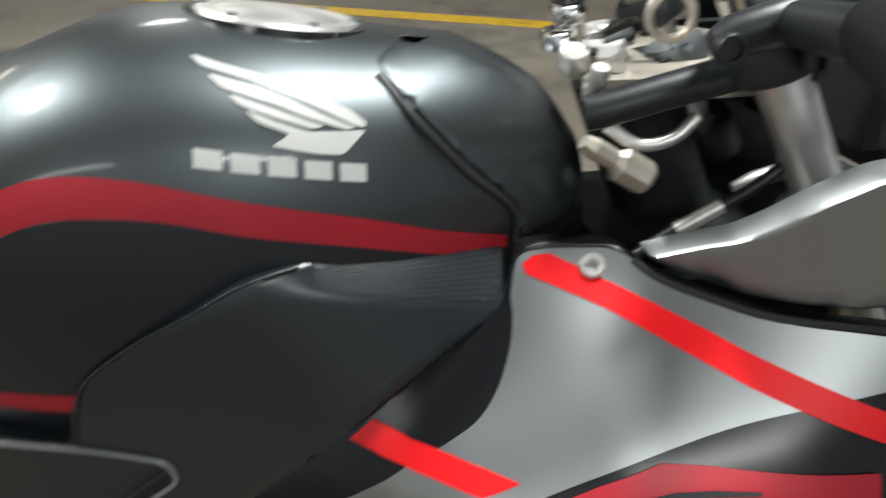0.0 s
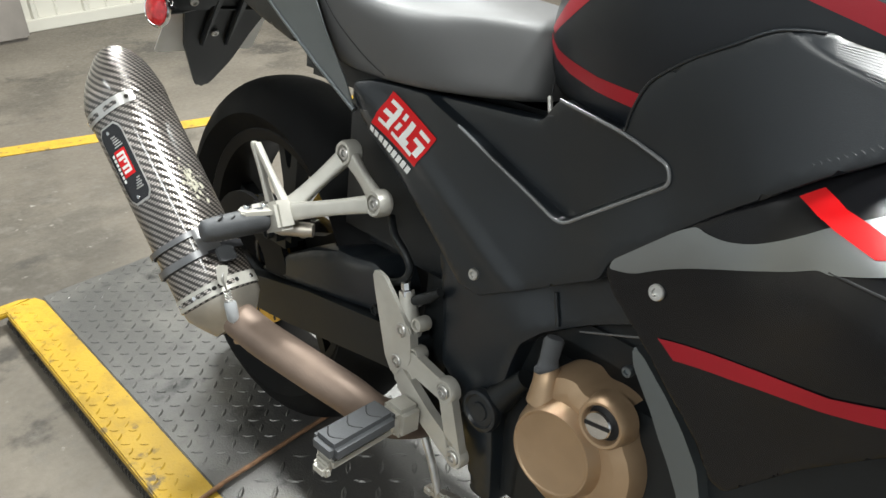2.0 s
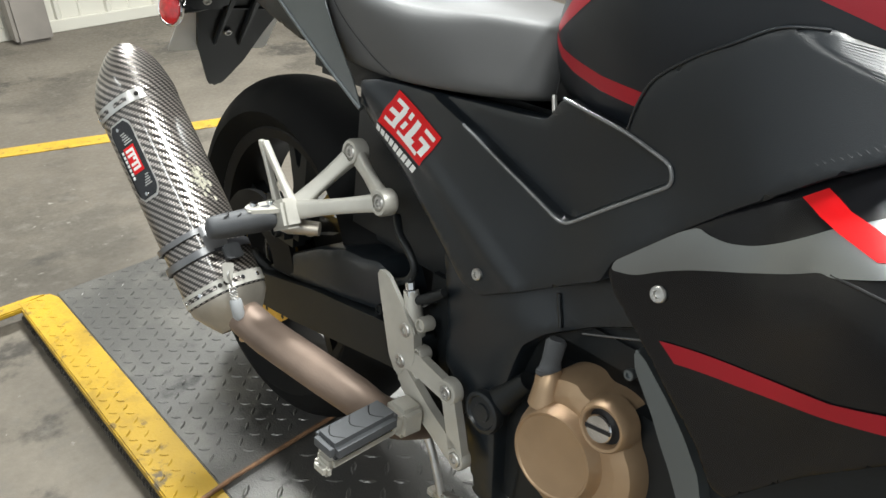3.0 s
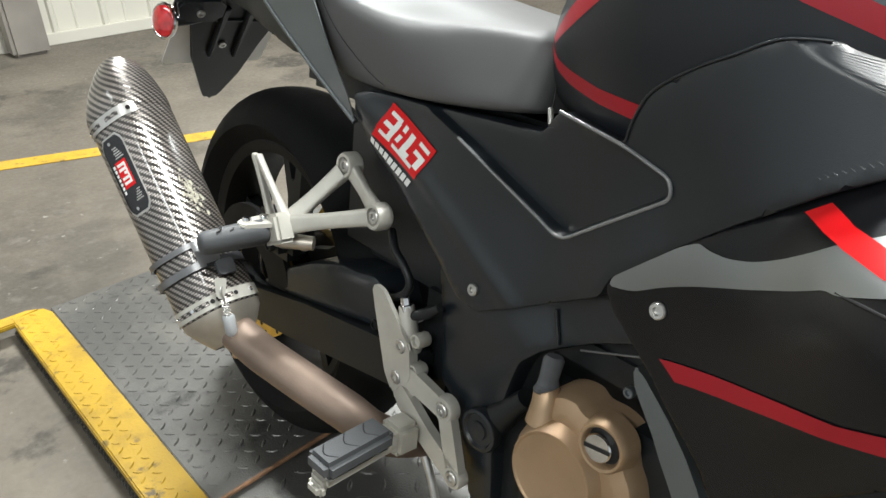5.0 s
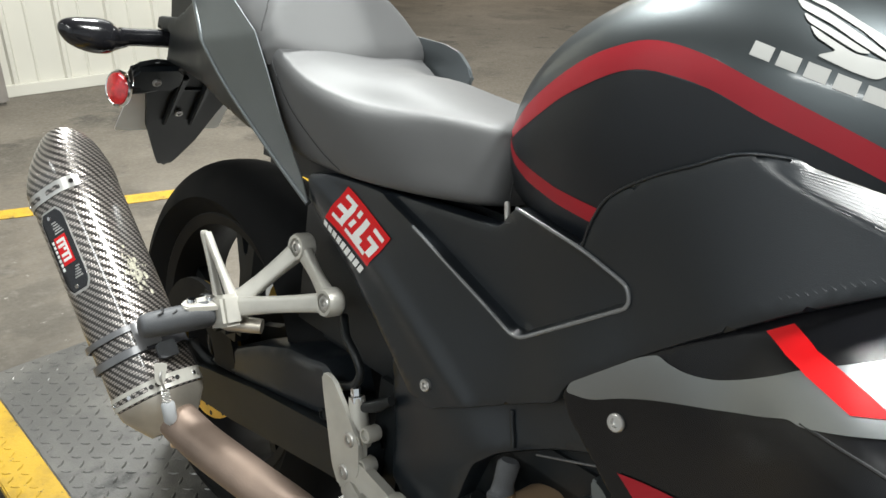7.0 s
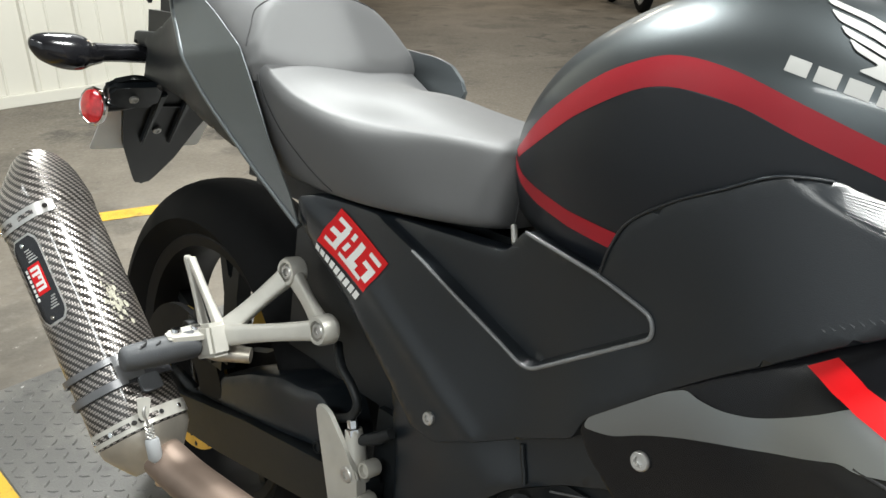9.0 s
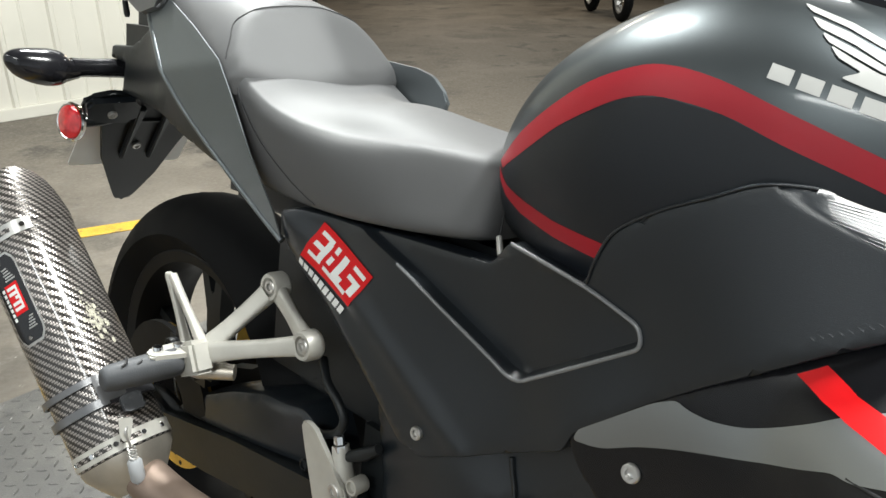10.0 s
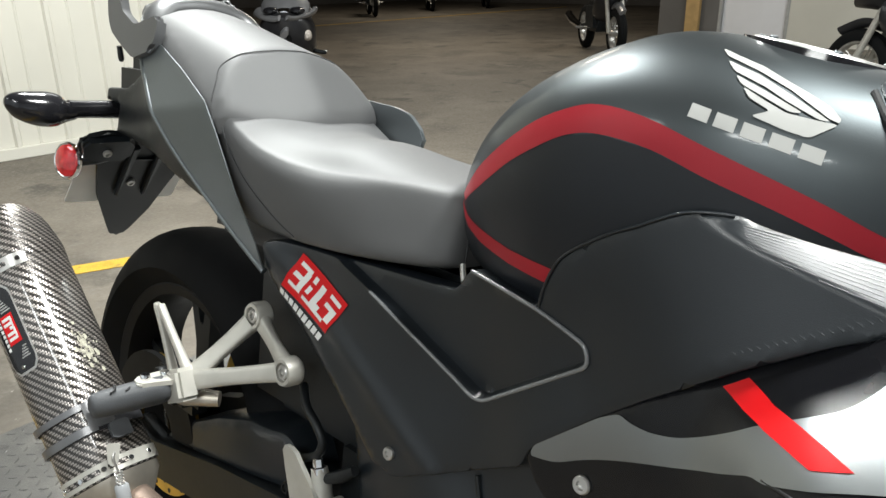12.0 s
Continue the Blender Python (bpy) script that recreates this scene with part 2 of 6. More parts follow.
def film(outline, skin, lift=0.0007, step=0.008, sign=-1, reach=0.6):
    """A thin sticker laid on a body: the outline (x, z) is pressed on to the skin (a BVH tree or a function) from the side."""
    from mathutils.geometry import delaunay_2d_cdt
    loop = densify(outline, step)
    n, pts = len(loop), list(loop)
    xs, zs = [q[0] for q in loop], [q[1] for q in loop]
    z = min(zs) + step / 2
    while z < max(zs):
        x = min(xs) + step / 2
        while x < max(xs):
            far, inside = gap((x, z), loop)
            if inside and far > step * 0.4:
                pts.append(Vector((x, z)))
            x += step
        z += step
    vs, _, fs, _, _, _ = delaunay_2d_cdt(pts, [(i, (i + 1) % n) for i in range(n)], [], 1, 1e-6)
    bm, top = bmesh.new(), []
    for q in vs:
        if callable(skin):
            y = skin(q[0], q[1]) + sign * lift
            top.append(bm.verts.new((q[0], y, q[1])))
        else:
            hit, normal, _, _ = skin.ray_cast(Vector((q[0], sign * reach, q[1])), Vector((0, -sign, 0)))
            top.append(bm.verts.new(hit + normal * lift) if hit else None)
    for f in fs:
        if all(top[i] for i in f):
            bm.faces.new([top[i] for i in f])
    return bm


def skin_of(*obs):
    from mathutils.bvhtree import BVHTree
    vs, fs = [], []
    for ob in obs:
        k = len(vs)
        vs += [v.co.copy() for v in ob.data.vertices]
        fs += [[k + i for i in p.vertices] for p in ob.data.polygons]
    return BVHTree.FromPolygons(vs, fs)


def bolt(name, place, way, r, parent, mat=None, label="", socket=True, high=0.004):
    """A cap screw with a sunk hexagon."""
    way = Vector(way).normalized()
    m = Matrix.Translation(place) @ way.to_track_quat("Z", "Y").to_matrix().to_4x4()
    prof = [(r * 0.9, -0.004), (r, 0), (r, high * 0.7), (r * 0.86, high)]
    if socket:
        prof += [(r * 0.52, high), (r * 0.48, high * 0.2), (r * 0.05, high * 0.15)]
    return part(name, lathe(prof, m, 20), mat or STEEL, parent, label)


def worn(name, layers, rough, metal=0.0, bump=0.4, grain=120.0):
    """A worn surface: each layer (colour, scale, from, to, seed) covers the ones before where its own noise is high."""
    m = bpy.data.materials.new(name)
    m.use_nodes = True
    n, l = m.node_tree.nodes, m.node_tree.links
    b = n["Principled BSDF"]
    b.inputs["Metallic"].default_value = metal
    tc = n.new("ShaderNodeTexCoord")
    colour = None
    for c, scale, lo, hi, seed in layers:
        t = n.new("ShaderNodeTexNoise")
        t.noise_dimensions = "4D"
        t.inputs["W"].default_value, t.inputs["Scale"].default_value, t.inputs["Detail"].default_value, t.inputs["Roughness"].default_value = seed, scale, 7.0, 0.62
        l.new(tc.outputs["Object"], t.inputs["Vector"])
        r = n.new("ShaderNodeMapRange")
        r.interpolation_type = "SMOOTHSTEP"
        r.inputs[1].default_value, r.inputs[2].default_value = lo, hi
        l.new(t.outputs["Fac"], r.inputs[0])
        x = n.new("ShaderNodeMix")
        x.data_type = "RGBA"
        x.inputs[7].default_value = (*c, 1)
        if colour is None:
            x.inputs[6].default_value = (*c, 1)
        else:
            l.new(colour, x.inputs[6])
        l.new(r.outputs[0], x.inputs[0])
        colour = x.outputs[2]
    l.new(colour, b.inputs["Base Color"])
    g = n.new("ShaderNodeTexNoise")
    g.inputs["Scale"].default_value, g.inputs["Detail"].default_value = grain, 4.0
    l.new(tc.outputs["Object"], g.inputs["Vector"])
    r = n.new("ShaderNodeMapRange")
    r.inputs[1].default_value, r.inputs[2].default_value = 0.3, 0.7
    r.inputs[3].default_value, r.inputs[4].default_value = rough - 0.12, rough + 0.12
    l.new(g.outputs["Fac"], r.inputs[0])
    l.new(r.outputs[0], b.inputs["Roughness"])
    bp = n.new("ShaderNodeBump")
    bp.inputs["Strength"].default_value, bp.inputs["Distance"].default_value = bump, 0.0015
    l.new(g.outputs["Fac"], bp.inputs["Height"])
    l.new(bp.outputs[0], b.inputs["Normal"])
    return m


CONCRETE = worn("stained_concrete", [((0.102, 0.087, 0.068), 1, 0, 1, 0), ((0.138, 0.120, 0.096), 1.3, 0.45, 0.60, 1), ((0.071, 0.061, 0.048), 1.9, 0.50, 0.62, 2), ((0.044, 0.038, 0.031), 2.7, 0.57, 0.65, 5), ((0.114, 0.101, 0.084), 19, 0.50, 0.70, 3), ((0.242, 0.222, 0.195), 34, 0.64, 0.72, 4)], 0.66, 0.0, 0.5, 70)
TREAD = worn("worn_steel_tread", [((0.122, 0.120, 0.116), 1, 0, 1, 0), ((0.171, 0.166, 0.156), 6, 0.45, 0.65, 1), ((0.037, 0.037, 0.037), 9, 0.55, 0.68, 2), ((0.184, 0.177, 0.166), 60, 0.60, 0.72, 3)], 0.42, 0.7, 0.5, 260)
YELLOW = worn("worn_yellow_paint", [((0.441, 0.272, 0.016), 1, 0, 1, 0), ((0.338, 0.206, 0.015), 12, 0.48, 0.64, 1), ((0.176, 0.110, 0.022), 26, 0.57, 0.66, 2), ((0.073, 0.058, 0.037), 55, 0.635, 0.69, 3), ((0.086, 0.065, 0.039), 5, 0.63, 0.67, 7)], 0.45, 0.0, 0.4, 160)


def carbon_weave():
    """Twill cloth under clear lacquer, laid round the z axis of the object's own space."""
    m = bpy.data.materials.new("carbon_weave")
    m.use_nodes = True
    n, l = m.node_tree.nodes, m.node_tree.links
    b = n["Principled BSDF"]
    b.inputs["Coat Weight"].default_value, b.inputs["Coat Roughness"].default_value = 0.8, 0.14

    def calc(op, *vals):
        q = n.new("ShaderNodeMath")
        q.operation = op
        for i, v in enumerate(vals):
            if isinstance(v, (int, float)):
                q.inputs[i].default_value = v
            else:
                l.new(v, q.inputs[i])
        return q.outputs[0]

    tc, sep = n.new("ShaderNodeTexCoord"), n.new("ShaderNodeSeparateXYZ")
    l.new(tc.outputs["Object"], sep.inputs[0])
    u = calc("MULTIPLY", calc("ARCTAN2", sep.outputs[1], sep.outputs[0]), 0.054 / 0.0030)
    v = calc("DIVIDE", sep.outputs[2], 0.0030)
    i, j = calc("FLOOR", u), calc("FLOOR", v)
    over = calc("LESS_THAN", calc("FLOORED_MODULO", calc("ADD", i, j), 4), 2)
    fu = calc("SINE", calc("MULTIPLY", calc("FRACT", u), math.pi))
    fv = calc("SINE", calc("MULTIPLY", calc("FRACT", v), math.pi))
    h = calc("ADD", calc("MULTIPLY", over, fu), calc("MULTIPLY", calc("SUBTRACT", 1.0, over), fv))
    mix = n.new("ShaderNodeMix")
    mix.data_type = "RGBA"
    mix.inputs[6].default_value, mix.inputs[7].default_value = (0.012, 0.0115, 0.011, 1), (0.44, 0.40, 0.37, 1)
    # sheen of the tows put into the colour: bright middles, dark ends
    shine = calc("ADD", calc("MULTIPLY", over, calc("POWER", fv, 0.7)), calc("MULTIPLY", calc("MULTIPLY", calc("SUBTRACT", 1.0, over), fu), 0.16))
    l.new(shine, mix.inputs[0])
    l.new(mix.outputs[2], b.inputs["Base Color"])
    b.inputs["Metallic"].default_value = 0.75
    b.inputs["Roughness"].default_value = 0.33
    bp = n.new("ShaderNodeBump")
    bp.inputs["Strength"].default_value, bp.inputs["Distance"].default_value = 0.5, 0.0006
    l.new(h, bp.inputs["Height"])
    l.new(bp.outputs[0], b.inputs["Normal"])
    return m


CARBON = carbon_weave()


# ---- setting ----
FLOOR = -0.05
floor = part("floor", box(-22, 9, -7, 22, FLOOR - 0.2, FLOOR, 0), CONCRETE, smooth=False)
tagged(floor, "brown-grey stained concrete garage floor with tyre marks", "floor", kind="structure")
ceiling = part("ceiling", box(-22, 9, -7, 22, 4.4, 4.6, 0), DARKWALL, smooth=False)
tagged(ceiling, "plain dark garage ceiling", "ceiling", kind="structure")


def ribbed_wall(name, length, height, pitch, m, mat):
    """Upright sheet metal with a narrow rib at every seam."""
    prof, x = [], 0.0
    while x < length - 1e-6:
        e = min(pitch, length - x)
        prof += [(x, 0.0), (x + e * 0.46, 0.0), (x + e * 0.48, 0.006), (x + e * 0.5, 0.006), (x + e * 0.52, 0.0), (x + e - 0.045, 0.0), (x + e - 0.035, 0.022), (x + e - 0.012, 0.022), (x + e - 0.002, 0.0)]
        x += pitch
    loops = [[m @ Vector((a, d, h)) for a, d in prof + [(length, -0.1), (0, -0.1)]] for h in (0, height)]
    return part(name, rings(loops), mat, smooth=False)


# the ribbed wall stands behind the motorcycle; y grows along it
wall = ribbed_wall("wall_west", 6.7, 4.4, 0.30, Matrix.Translation((-3.95, 2.2, FLOOR)) @ pose(0, 0, 0, 0, 0, -90), WALLPAINT)
tagged(wall, "cream painted ribbed sheet metal wall", "wall", kind="structure")
base = part("baseboard", box(-3.95, -3.915, -4.4, 2.2, FLOOR, FLOOR + 0.07, 0.004), WALLPAINT)
tagged(base, "cream sheet metal sill along the wall foot", "baseboard", kind="structure")
# south and east walls stay out of view, pale to act as reflectors
for nm, b in (("wall_return", (-22, -3.96, 2.2, 2.35)), ("wall_far_west", (-22.2, -22, 2.2, 22)), ("wall_far_north", (-22, 6, 22, 22.2)), ("wall_south", (-22, 9, -4.7, -4.5)), ("wall_east", (6.0, 6.2, -4.5, 22))):
    w = part(nm, box(*b, FLOOR, 4.4, 0), PALEWALL if nm in ("wall_south", "wall_east") else DARKWALL, smooth=False)
    tagged(w, "plain painted block wall", "wall", kind="structure")
# north wall with a door opening at x -4.02 to -2.98
for nm, b in (("wall_north", (-5.0, -4.02, 11.0, 11.2, FLOOR, 4.4)), ("wall_north_right", (-2.98, 6.0, 11.0, 11.2, FLOOR, 4.4)), ("wall_north_head", (-4.02, -2.98, 11.0, 11.2, 2.15, 4.4))):
    w = part(nm, box(*b, 0), DARKWALL if nm == "wall_north" else WALLPAINT, smooth=False)
    tagged(w, "painted garage end wall round a doorway", "wall", kind="structure")
door = thing("door_1", "white painted flush door in a grey frame, closed", "door", kind="structure", m=pose(-3.5, 11.06, FLOOR))
part("door_leaf", box(-0.47, 0.47, -0.02, 0.03, 0.01, 2.08, 0.004), DOORWHITE, door)
for a, b in ((-0.52, -0.475), (0.475, 0.52)):
    part("door_frame", box(a, b, -0.07, 0.1, 0, 2.2, 0.004), material("grey_frame_paint", (0.35, 0.35, 0.34), 0.5), door, "grey painted jamb")
part("door_post", box(-1.02, -0.80, -0.14, -0.065, 0, 2.4, 0.006), material("varnished_pine", (0.42, 0.28, 0.12), 0.5, 0.0, 0.2, 6, 0.2, 80), door, "bare pine post beside the door")
part("door_handle", tube(spline([(0.38, -0.02, 1.0), (0.38, -0.07, 1.0), (0.28, -0.07, 1.0)], 4), 0.01), STEEL, door)

column = part("column", box(-3.90, -3.72, 0.42, 0.62, FLOOR, 4.4, 0.02), material("brown_grey_column_paint", (0.20, 0.18, 0.16), 0.6, 0.0, 0.2, 4, 0.2, 60))
tagged(column, "brown-grey painted steel column in front of the wall", "column", kind="structure")
# yellow line on the floor behind the motorcycle
line = part("floor_line", slab([(-2.95, -2.6), (-2.85, -2.6), (-1.045, 2.4), (-1.145, 2.4)], Matrix.Translation((0, 0, FLOOR)), 0.004, 0.001, 1), YELLOW, smooth=False)
tagged(line, "worn yellow painted line on the concrete", "floor marking", kind="structure")
line2 = part("floor_line", slab([(-12.2, 5.0), (-12.1, 5.0), (-12.9, 20.0), (-13.0, 20.0)], Matrix.Translation((0, 0, FLOOR)), 0.004, 0.001, 1), YELLOW, smooth=False)
tagged(line2, "faded yellow painted line far off on the concrete", "floor marking", kind="structure")
line3 = part("floor_line", slab([(-0.6, 4.02), (1.7, 3.04), (1.74, 3.13), (-0.56, 4.11)], Matrix.Translation((0, 0, FLOOR)), 0.004, 0.001, 1), YELLOW, smooth=False)
tagged(line3, "worn yellow painted line on the concrete", "floor marking", kind="structure")

# ---- steel tread platform under the rear wheel ----
platform = thing("tread_platform", "worn steel tread plate platform with a yellow painted border", "platform", m=pose(0, 0, FLOOR, 0, 0, 1.4))
EDGE_Y, END_X = -0.220, -0.74
part("top_plate", box(END_X, 2.6, EDGE_Y, 0.62, 0.03, 0.05, 0.002), TREAD, platform)


def lugs(x0, x1, y0, y1, z, mat, parent, name, pitch=0.029, seed=3):
    """Raised bars of tread plate, turned left and right by turns."""
    rnd = random.Random(seed)
    vs, fs = [], []
    nx, ny = int((x1 - x0) / pitch), int((y1 - y0) / pitch)
    for i in range(nx):
        for j in range(ny):
            cx, cy = x0 + (i + 0.5) * pitch, y0 + (j + 0.5) * pitch
            a = radians(45 if (i + j) % 2 else -45) + radians(rnd.uniform(-3, 3))
            lx, ly, h = 0.43 * pitch, 0.117 * pitch, 0.0022 * rnd.uniform(0.7, 1.1)
            k = len(vs)
            for u, v, w in ((-1, 0, 0), (-0.4, -1, 0), (0.4, -1, 0), (1, 0, 0), (0.4, 1, 0), (-0.4, 1, 0), (-0.55, 0, 1), (-0.2, -0.45, 1), (0.2, -0.45, 1), (0.55, 0, 1), (0.2, 0.45, 1), (-0.2, 0.45, 1)):
                px, py = u * lx, v * ly
                vs.append((cx + px * math.cos(a) - py * math.sin(a), cy + px * math.sin(a) + py * math.cos(a), z - 0.0003 + w * h))
            fs += [(k + q, k + (q + 1) % 6, k + 6 + (q + 1) % 6, k + 6 + q) for q in range(6)] + [tuple(k + 6 + q for q in range(6))]
    me = bpy.data.meshes.new(name)
    me.from_pydata(vs, [], fs)
    me.materials.append(mat)
    ob = new(name, me)
    ob.parent = parent
    return tagged(ob, kind="stuff")


lugs(END_X + 0.005, 0.095, EDGE_Y + 0.004, 0.55, 0.05, TREAD, platform, "tread_pattern")
lugs(0.125, 1.7, EDGE_Y + 0.004, 0.55, 0.05, TREAD, platform, "tread_pattern", 0.041, 8)
part("hinge_rod", tube([(0.122, -0.30, 0.0585), (0.110, -0.2, 0.0585), (0.100, 0.1, 0.0585), (0.098, 0.55, 0.0585)], 0.0045, 10), RUST, platform, "rusty hinge rod across the plate")
# yellow border, a sloping skirt along the side and the end
part("border", slab([(END_X - 0.01, EDGE_Y - 0.084), (2.6, EDGE_Y - 0.076), (2.6, EDGE_Y - 0.0005), (END_X + 0.02, EDGE_Y - 0.0005), (END_X - 0.01, EDGE_Y - 0.012)], Matrix.Translation((0, 0, 0.028)), 0.0225, 0.003), YELLOW, platform, "yellow painted tread border")
part("border_end", slab([(END_X - 0.048, EDGE_Y - 0.60), (END_X + 0.002, EDGE_Y - 0.60), (END_X + 0.012, EDGE_Y - 0.0765), (END_X - 0.012, EDGE_Y - 0.0765), (END_X - 0.012, EDGE_Y - 0.012), (END_X - 0.030, EDGE_Y - 0.045)], Matrix.Translation((0, 0, 0.036)), 0.0135, 0.003), YELLOW, platform, "yellow painted tread border")
lugs(END_X - 0.005, 1.0, EDGE_Y - 0.078, EDGE_Y - 0.003, 0.0505, YELLOW, platform, "border_pattern", 0.025, 5)
for k in range(90):
    x = END_X + 0.005 + 0.0145 * k
    y = EDGE_Y - 0.0855 + 0.0024 * (x - END_X) / 0.84
    part("edge_tooth", box(x, x + 0.0085, y - 0.0035, y + 0.004, 0.006 + 0.003 * (k % 2), 0.026, 0.0015), TREAD, platform)
part("skirt", box(END_X, 2.58, EDGE_Y - 0.0835, EDGE_Y - 0.06, 0.0, 0.0275, 0.002), TREAD, platform, "dark steel edge of the border")
part("underframe", box(END_X + 0.02, 2.55, EDGE_Y + 0.02, 0.6, 0.0, 0.03, 0.002), FRAMEBLACK, platform)

# ---- the motorcycle, leaning on its stand; its own x is ahead, y to the left, z up in its mid plane ----
bike = thing("motorcycle", "charcoal, black and silver sport motorcycle with red stripes, leaning", "motorcycle", m=pose(0, 0, 0, -10, 0, 0))
YC = 0.015


def rows_of(table, steps):
    """Smoothly fills in between the rows of a table."""
    return [tuple(v) for v in np.array([list(q) for q in zip(*[[w.x for w in spline([(c, 0, 0) for c in col], steps)] for col in zip(*table)])])]


def tank_loop(x, hw, zt, zc, zb, p, under=0.24):
    half = []
    for k in range(15):
        a = math.pi / 2 * (1 - k / 14)
        half.append((hw * math.cos(a) ** (2 / p), zc + (zt - zc) * math.sin(a) ** (2 / p)))
    for k in range(1, 9):
        u = k / 8
        half.append((hw * (1 - under * u * u), zc - (zc - zb) * u))
    return [Vector((x, YC - y, z)) for y, z in half] + [Vector((x, YC + y, z)) for y, z in half[:0:-1]]


# x, half width, top, height of the widest place, bottom, squareness of the section
TANK_ROWS = [
    (0.533, 0.020, 0.800, 0.785, 0.745, 2.30),
    (0.540, 0.056, 0.826, 0.787, 0.738, 2.40),
    (0.556, 0.077, 0.860, 0.793, 0.732, 2.25),
    (0.585, 0.101, 0.892, 0.805, 0.727, 2.20),
    (0.625, 0.120, 0.918, 0.822, 0.718, 2.30),
    (0.680, 0.135, 0.942, 0.840, 0.708, 2.45),
    (0.740, 0.139, 0.957, 0.850, 0.70, 2.50),
    (0.810, 0.134, 0.951, 0.852, 0.70, 2.42),
    (0.880, 0.114, 0.937, 0.845, 0.71, 2.32),
    (0.940, 0.088, 0.926, 0.830, 0.73, 2.35),
    (0.990, 0.064, 0.897, 0.820, 0.75, 2.35),
    (1.015, 0.045, 0.862, 0.815, 0.77, 2.35),
]
tank = part("fuel_tank", rings([tank_loop(*r) for r in rows_of(TANK_ROWS, 5)]), TANK, bike, "satin charcoal painted fuel tank")
TANKSKIN = skin_of(tank)


def on_tank(x, z):
    hit = TANKSKIN.ray_cast(Vector((x, -0.6, z)), Vector((0, 1, 0)))[0]
    return hit.y if hit else -0.02


# red stripes on the tank
up = [(0.550, 0.790), (0.575, 0.808), (0.600, 0.830), (0.651, 0.866), (0.690, 0.884), (0.722, 0.891), (0.762, 0.886), (0.807, 0.872), (0.852, 0.857), (0.885, 0.845), (0.915, 0.832), (0.957, 0.817)]
lo = [(0.957, 0.809), (0.917, 0.816), (0.892, 0.825), (0.855, 0.838), (0.810, 0.852), (0.770, 0.865), (0.728, 0.870), (0.700, 0.866), (0.671, 0.853), (0.640, 0.836), (0.617, 0.820), (0.590, 0.802), (0.562, 0.786)]
part("stripe", film([q.to_2d() for q in spline([(a, b, 0) for a, b in up], 4)] + [q.to_2d() for q in spline([(a, b, 0) for a, b in lo], 4)], TANKSKIN), RED, tank, "red stripe")
part("lower_tank_panel", film([(a, b) for a, b in lo] + [(0.549, 0.778), (0.552, 0.752), (0.60, 0.730), (0.70, 0.716), (0.80, 0.715), (0.92, 0.74), (0.955, 0.78)], TANKSKIN, 0.0004), TANKBLACK, tank, "near-black lower part of the tank")
part("stripe", film([(0.548, 0.785), (0.576, 0.774), (0.600, 0.769), (0.644, 0.761), (0.699, 0.757), (0.700, 0.742), (0.643, 0.747), (0.600, 0.755), (0.572, 0.764), (0.553, 0.776)], TANKSKIN), RED, tank, "red stripe")

# side cover with a sunk V-shaped pocket, running forward as the knee pad
SIDE = field([(0.345, 0.681, -0.085), (0.422, 0.642, -0.088), (0.274, 0.643, -0.098), (0.527, 0.513, -0.100), (0.627, 0.61, -0.093), (0.735, 0.692, -0.110), (0.702, 0.768, -0.1165), (0.694, 0.745, -0.1145), (0.740, 0.796, -0.1220), (0.70, 0.598, -0.111), (0.85, 0.716, -0.127), (0.798, 0.822, -0.127), (0.96, 0.81, -0.090), (0.3, 0.76, -0.10), (0.55, 0.45, -0.10)])
V_OUT = rounded([(0.385, 0.705), (0.405, 0.688), (0.471, 0.667), (0.626, 0.607), (0.744, 0.690), (0.740, 0.706), (0.691, 0.721), (0.600, 0.733), (0.585, 0.745), (0.50, 0.735)], 0.016)


FACET = [(0.812, 0.824), (0.958, 0.781)]


def side_skin(x, z):
    far, inside = gap((x, z), V_OUT)
    y = SIDE(x, z)
    if inside:
        t = min(1.0, far / 0.005)
        y += 0.011 * t * t * (3 - 2 * t)
    if x < 0.60:
        d = (x - 0.426) * 0.471 + (z - 0.600) * 0.882
        y -= 0.0035 * math.exp(-(d / 0.011) ** 2)
        d = (x - 0.402) * 0.60 + (z - 0.568) * 0.80
        if d < 0:
            y -= 0.45 * d
    if x > 0.80:
        d = z - (FACET[0][1] + (x - FACET[0][0]) * (FACET[1][1] - FACET[0][1]) / (FACET[1][0] - FACET[0][0]))
        if d > 0:
            u = min(1.0, (x - 0.80) / 0.060)
            y += 0.86 * d * u * u * (3 - 2 * u)
    return y


SIDE_EDGE = [(0.277, 0.682), (0.300, 0.688), (0.424, 0.692), (0.575, 0.702), (0.594, 0.728), (0.66, 0.725), (0.686, 0.722), (0.694, 0.745), (0.707, 0.772), (0.740, 0.796), (0.806, 0.829), (0.835, 0.832), (0.887, 0.827), (0.955, 0.815), (0.951, 0.782), (0.91, 0.762), (0.863, 0.733), (0.803, 0.688), (0.758, 0.651), (0.702, 0.601), (0.694, 0.578), (0.60, 0.523), (0.533, 0.487), (0.500, 0.491), (0.459, 0.522), (0.373, 0.574), (0.298, 0.618), (0.280, 0.642)]
side = part("side_cover", shell([Vector(q) for q in rounded(SIDE_EDGE, 0.008, 3)], side_skin, 0.02, 0.003, 0.009, [densify(V_OUT, 0.004)] + [inset(densify(V_OUT, 0.004), d) for d in (0.0012, 0.0025, 0.0038, 0.0052)] + [[(0.812 + 0.0049 * k, 0.8345 - 0.00145 * k - 0.0034 * j) for k in range(30)] for j in range(9)]), BLACK, bike, "black moulded side cover and knee pad")

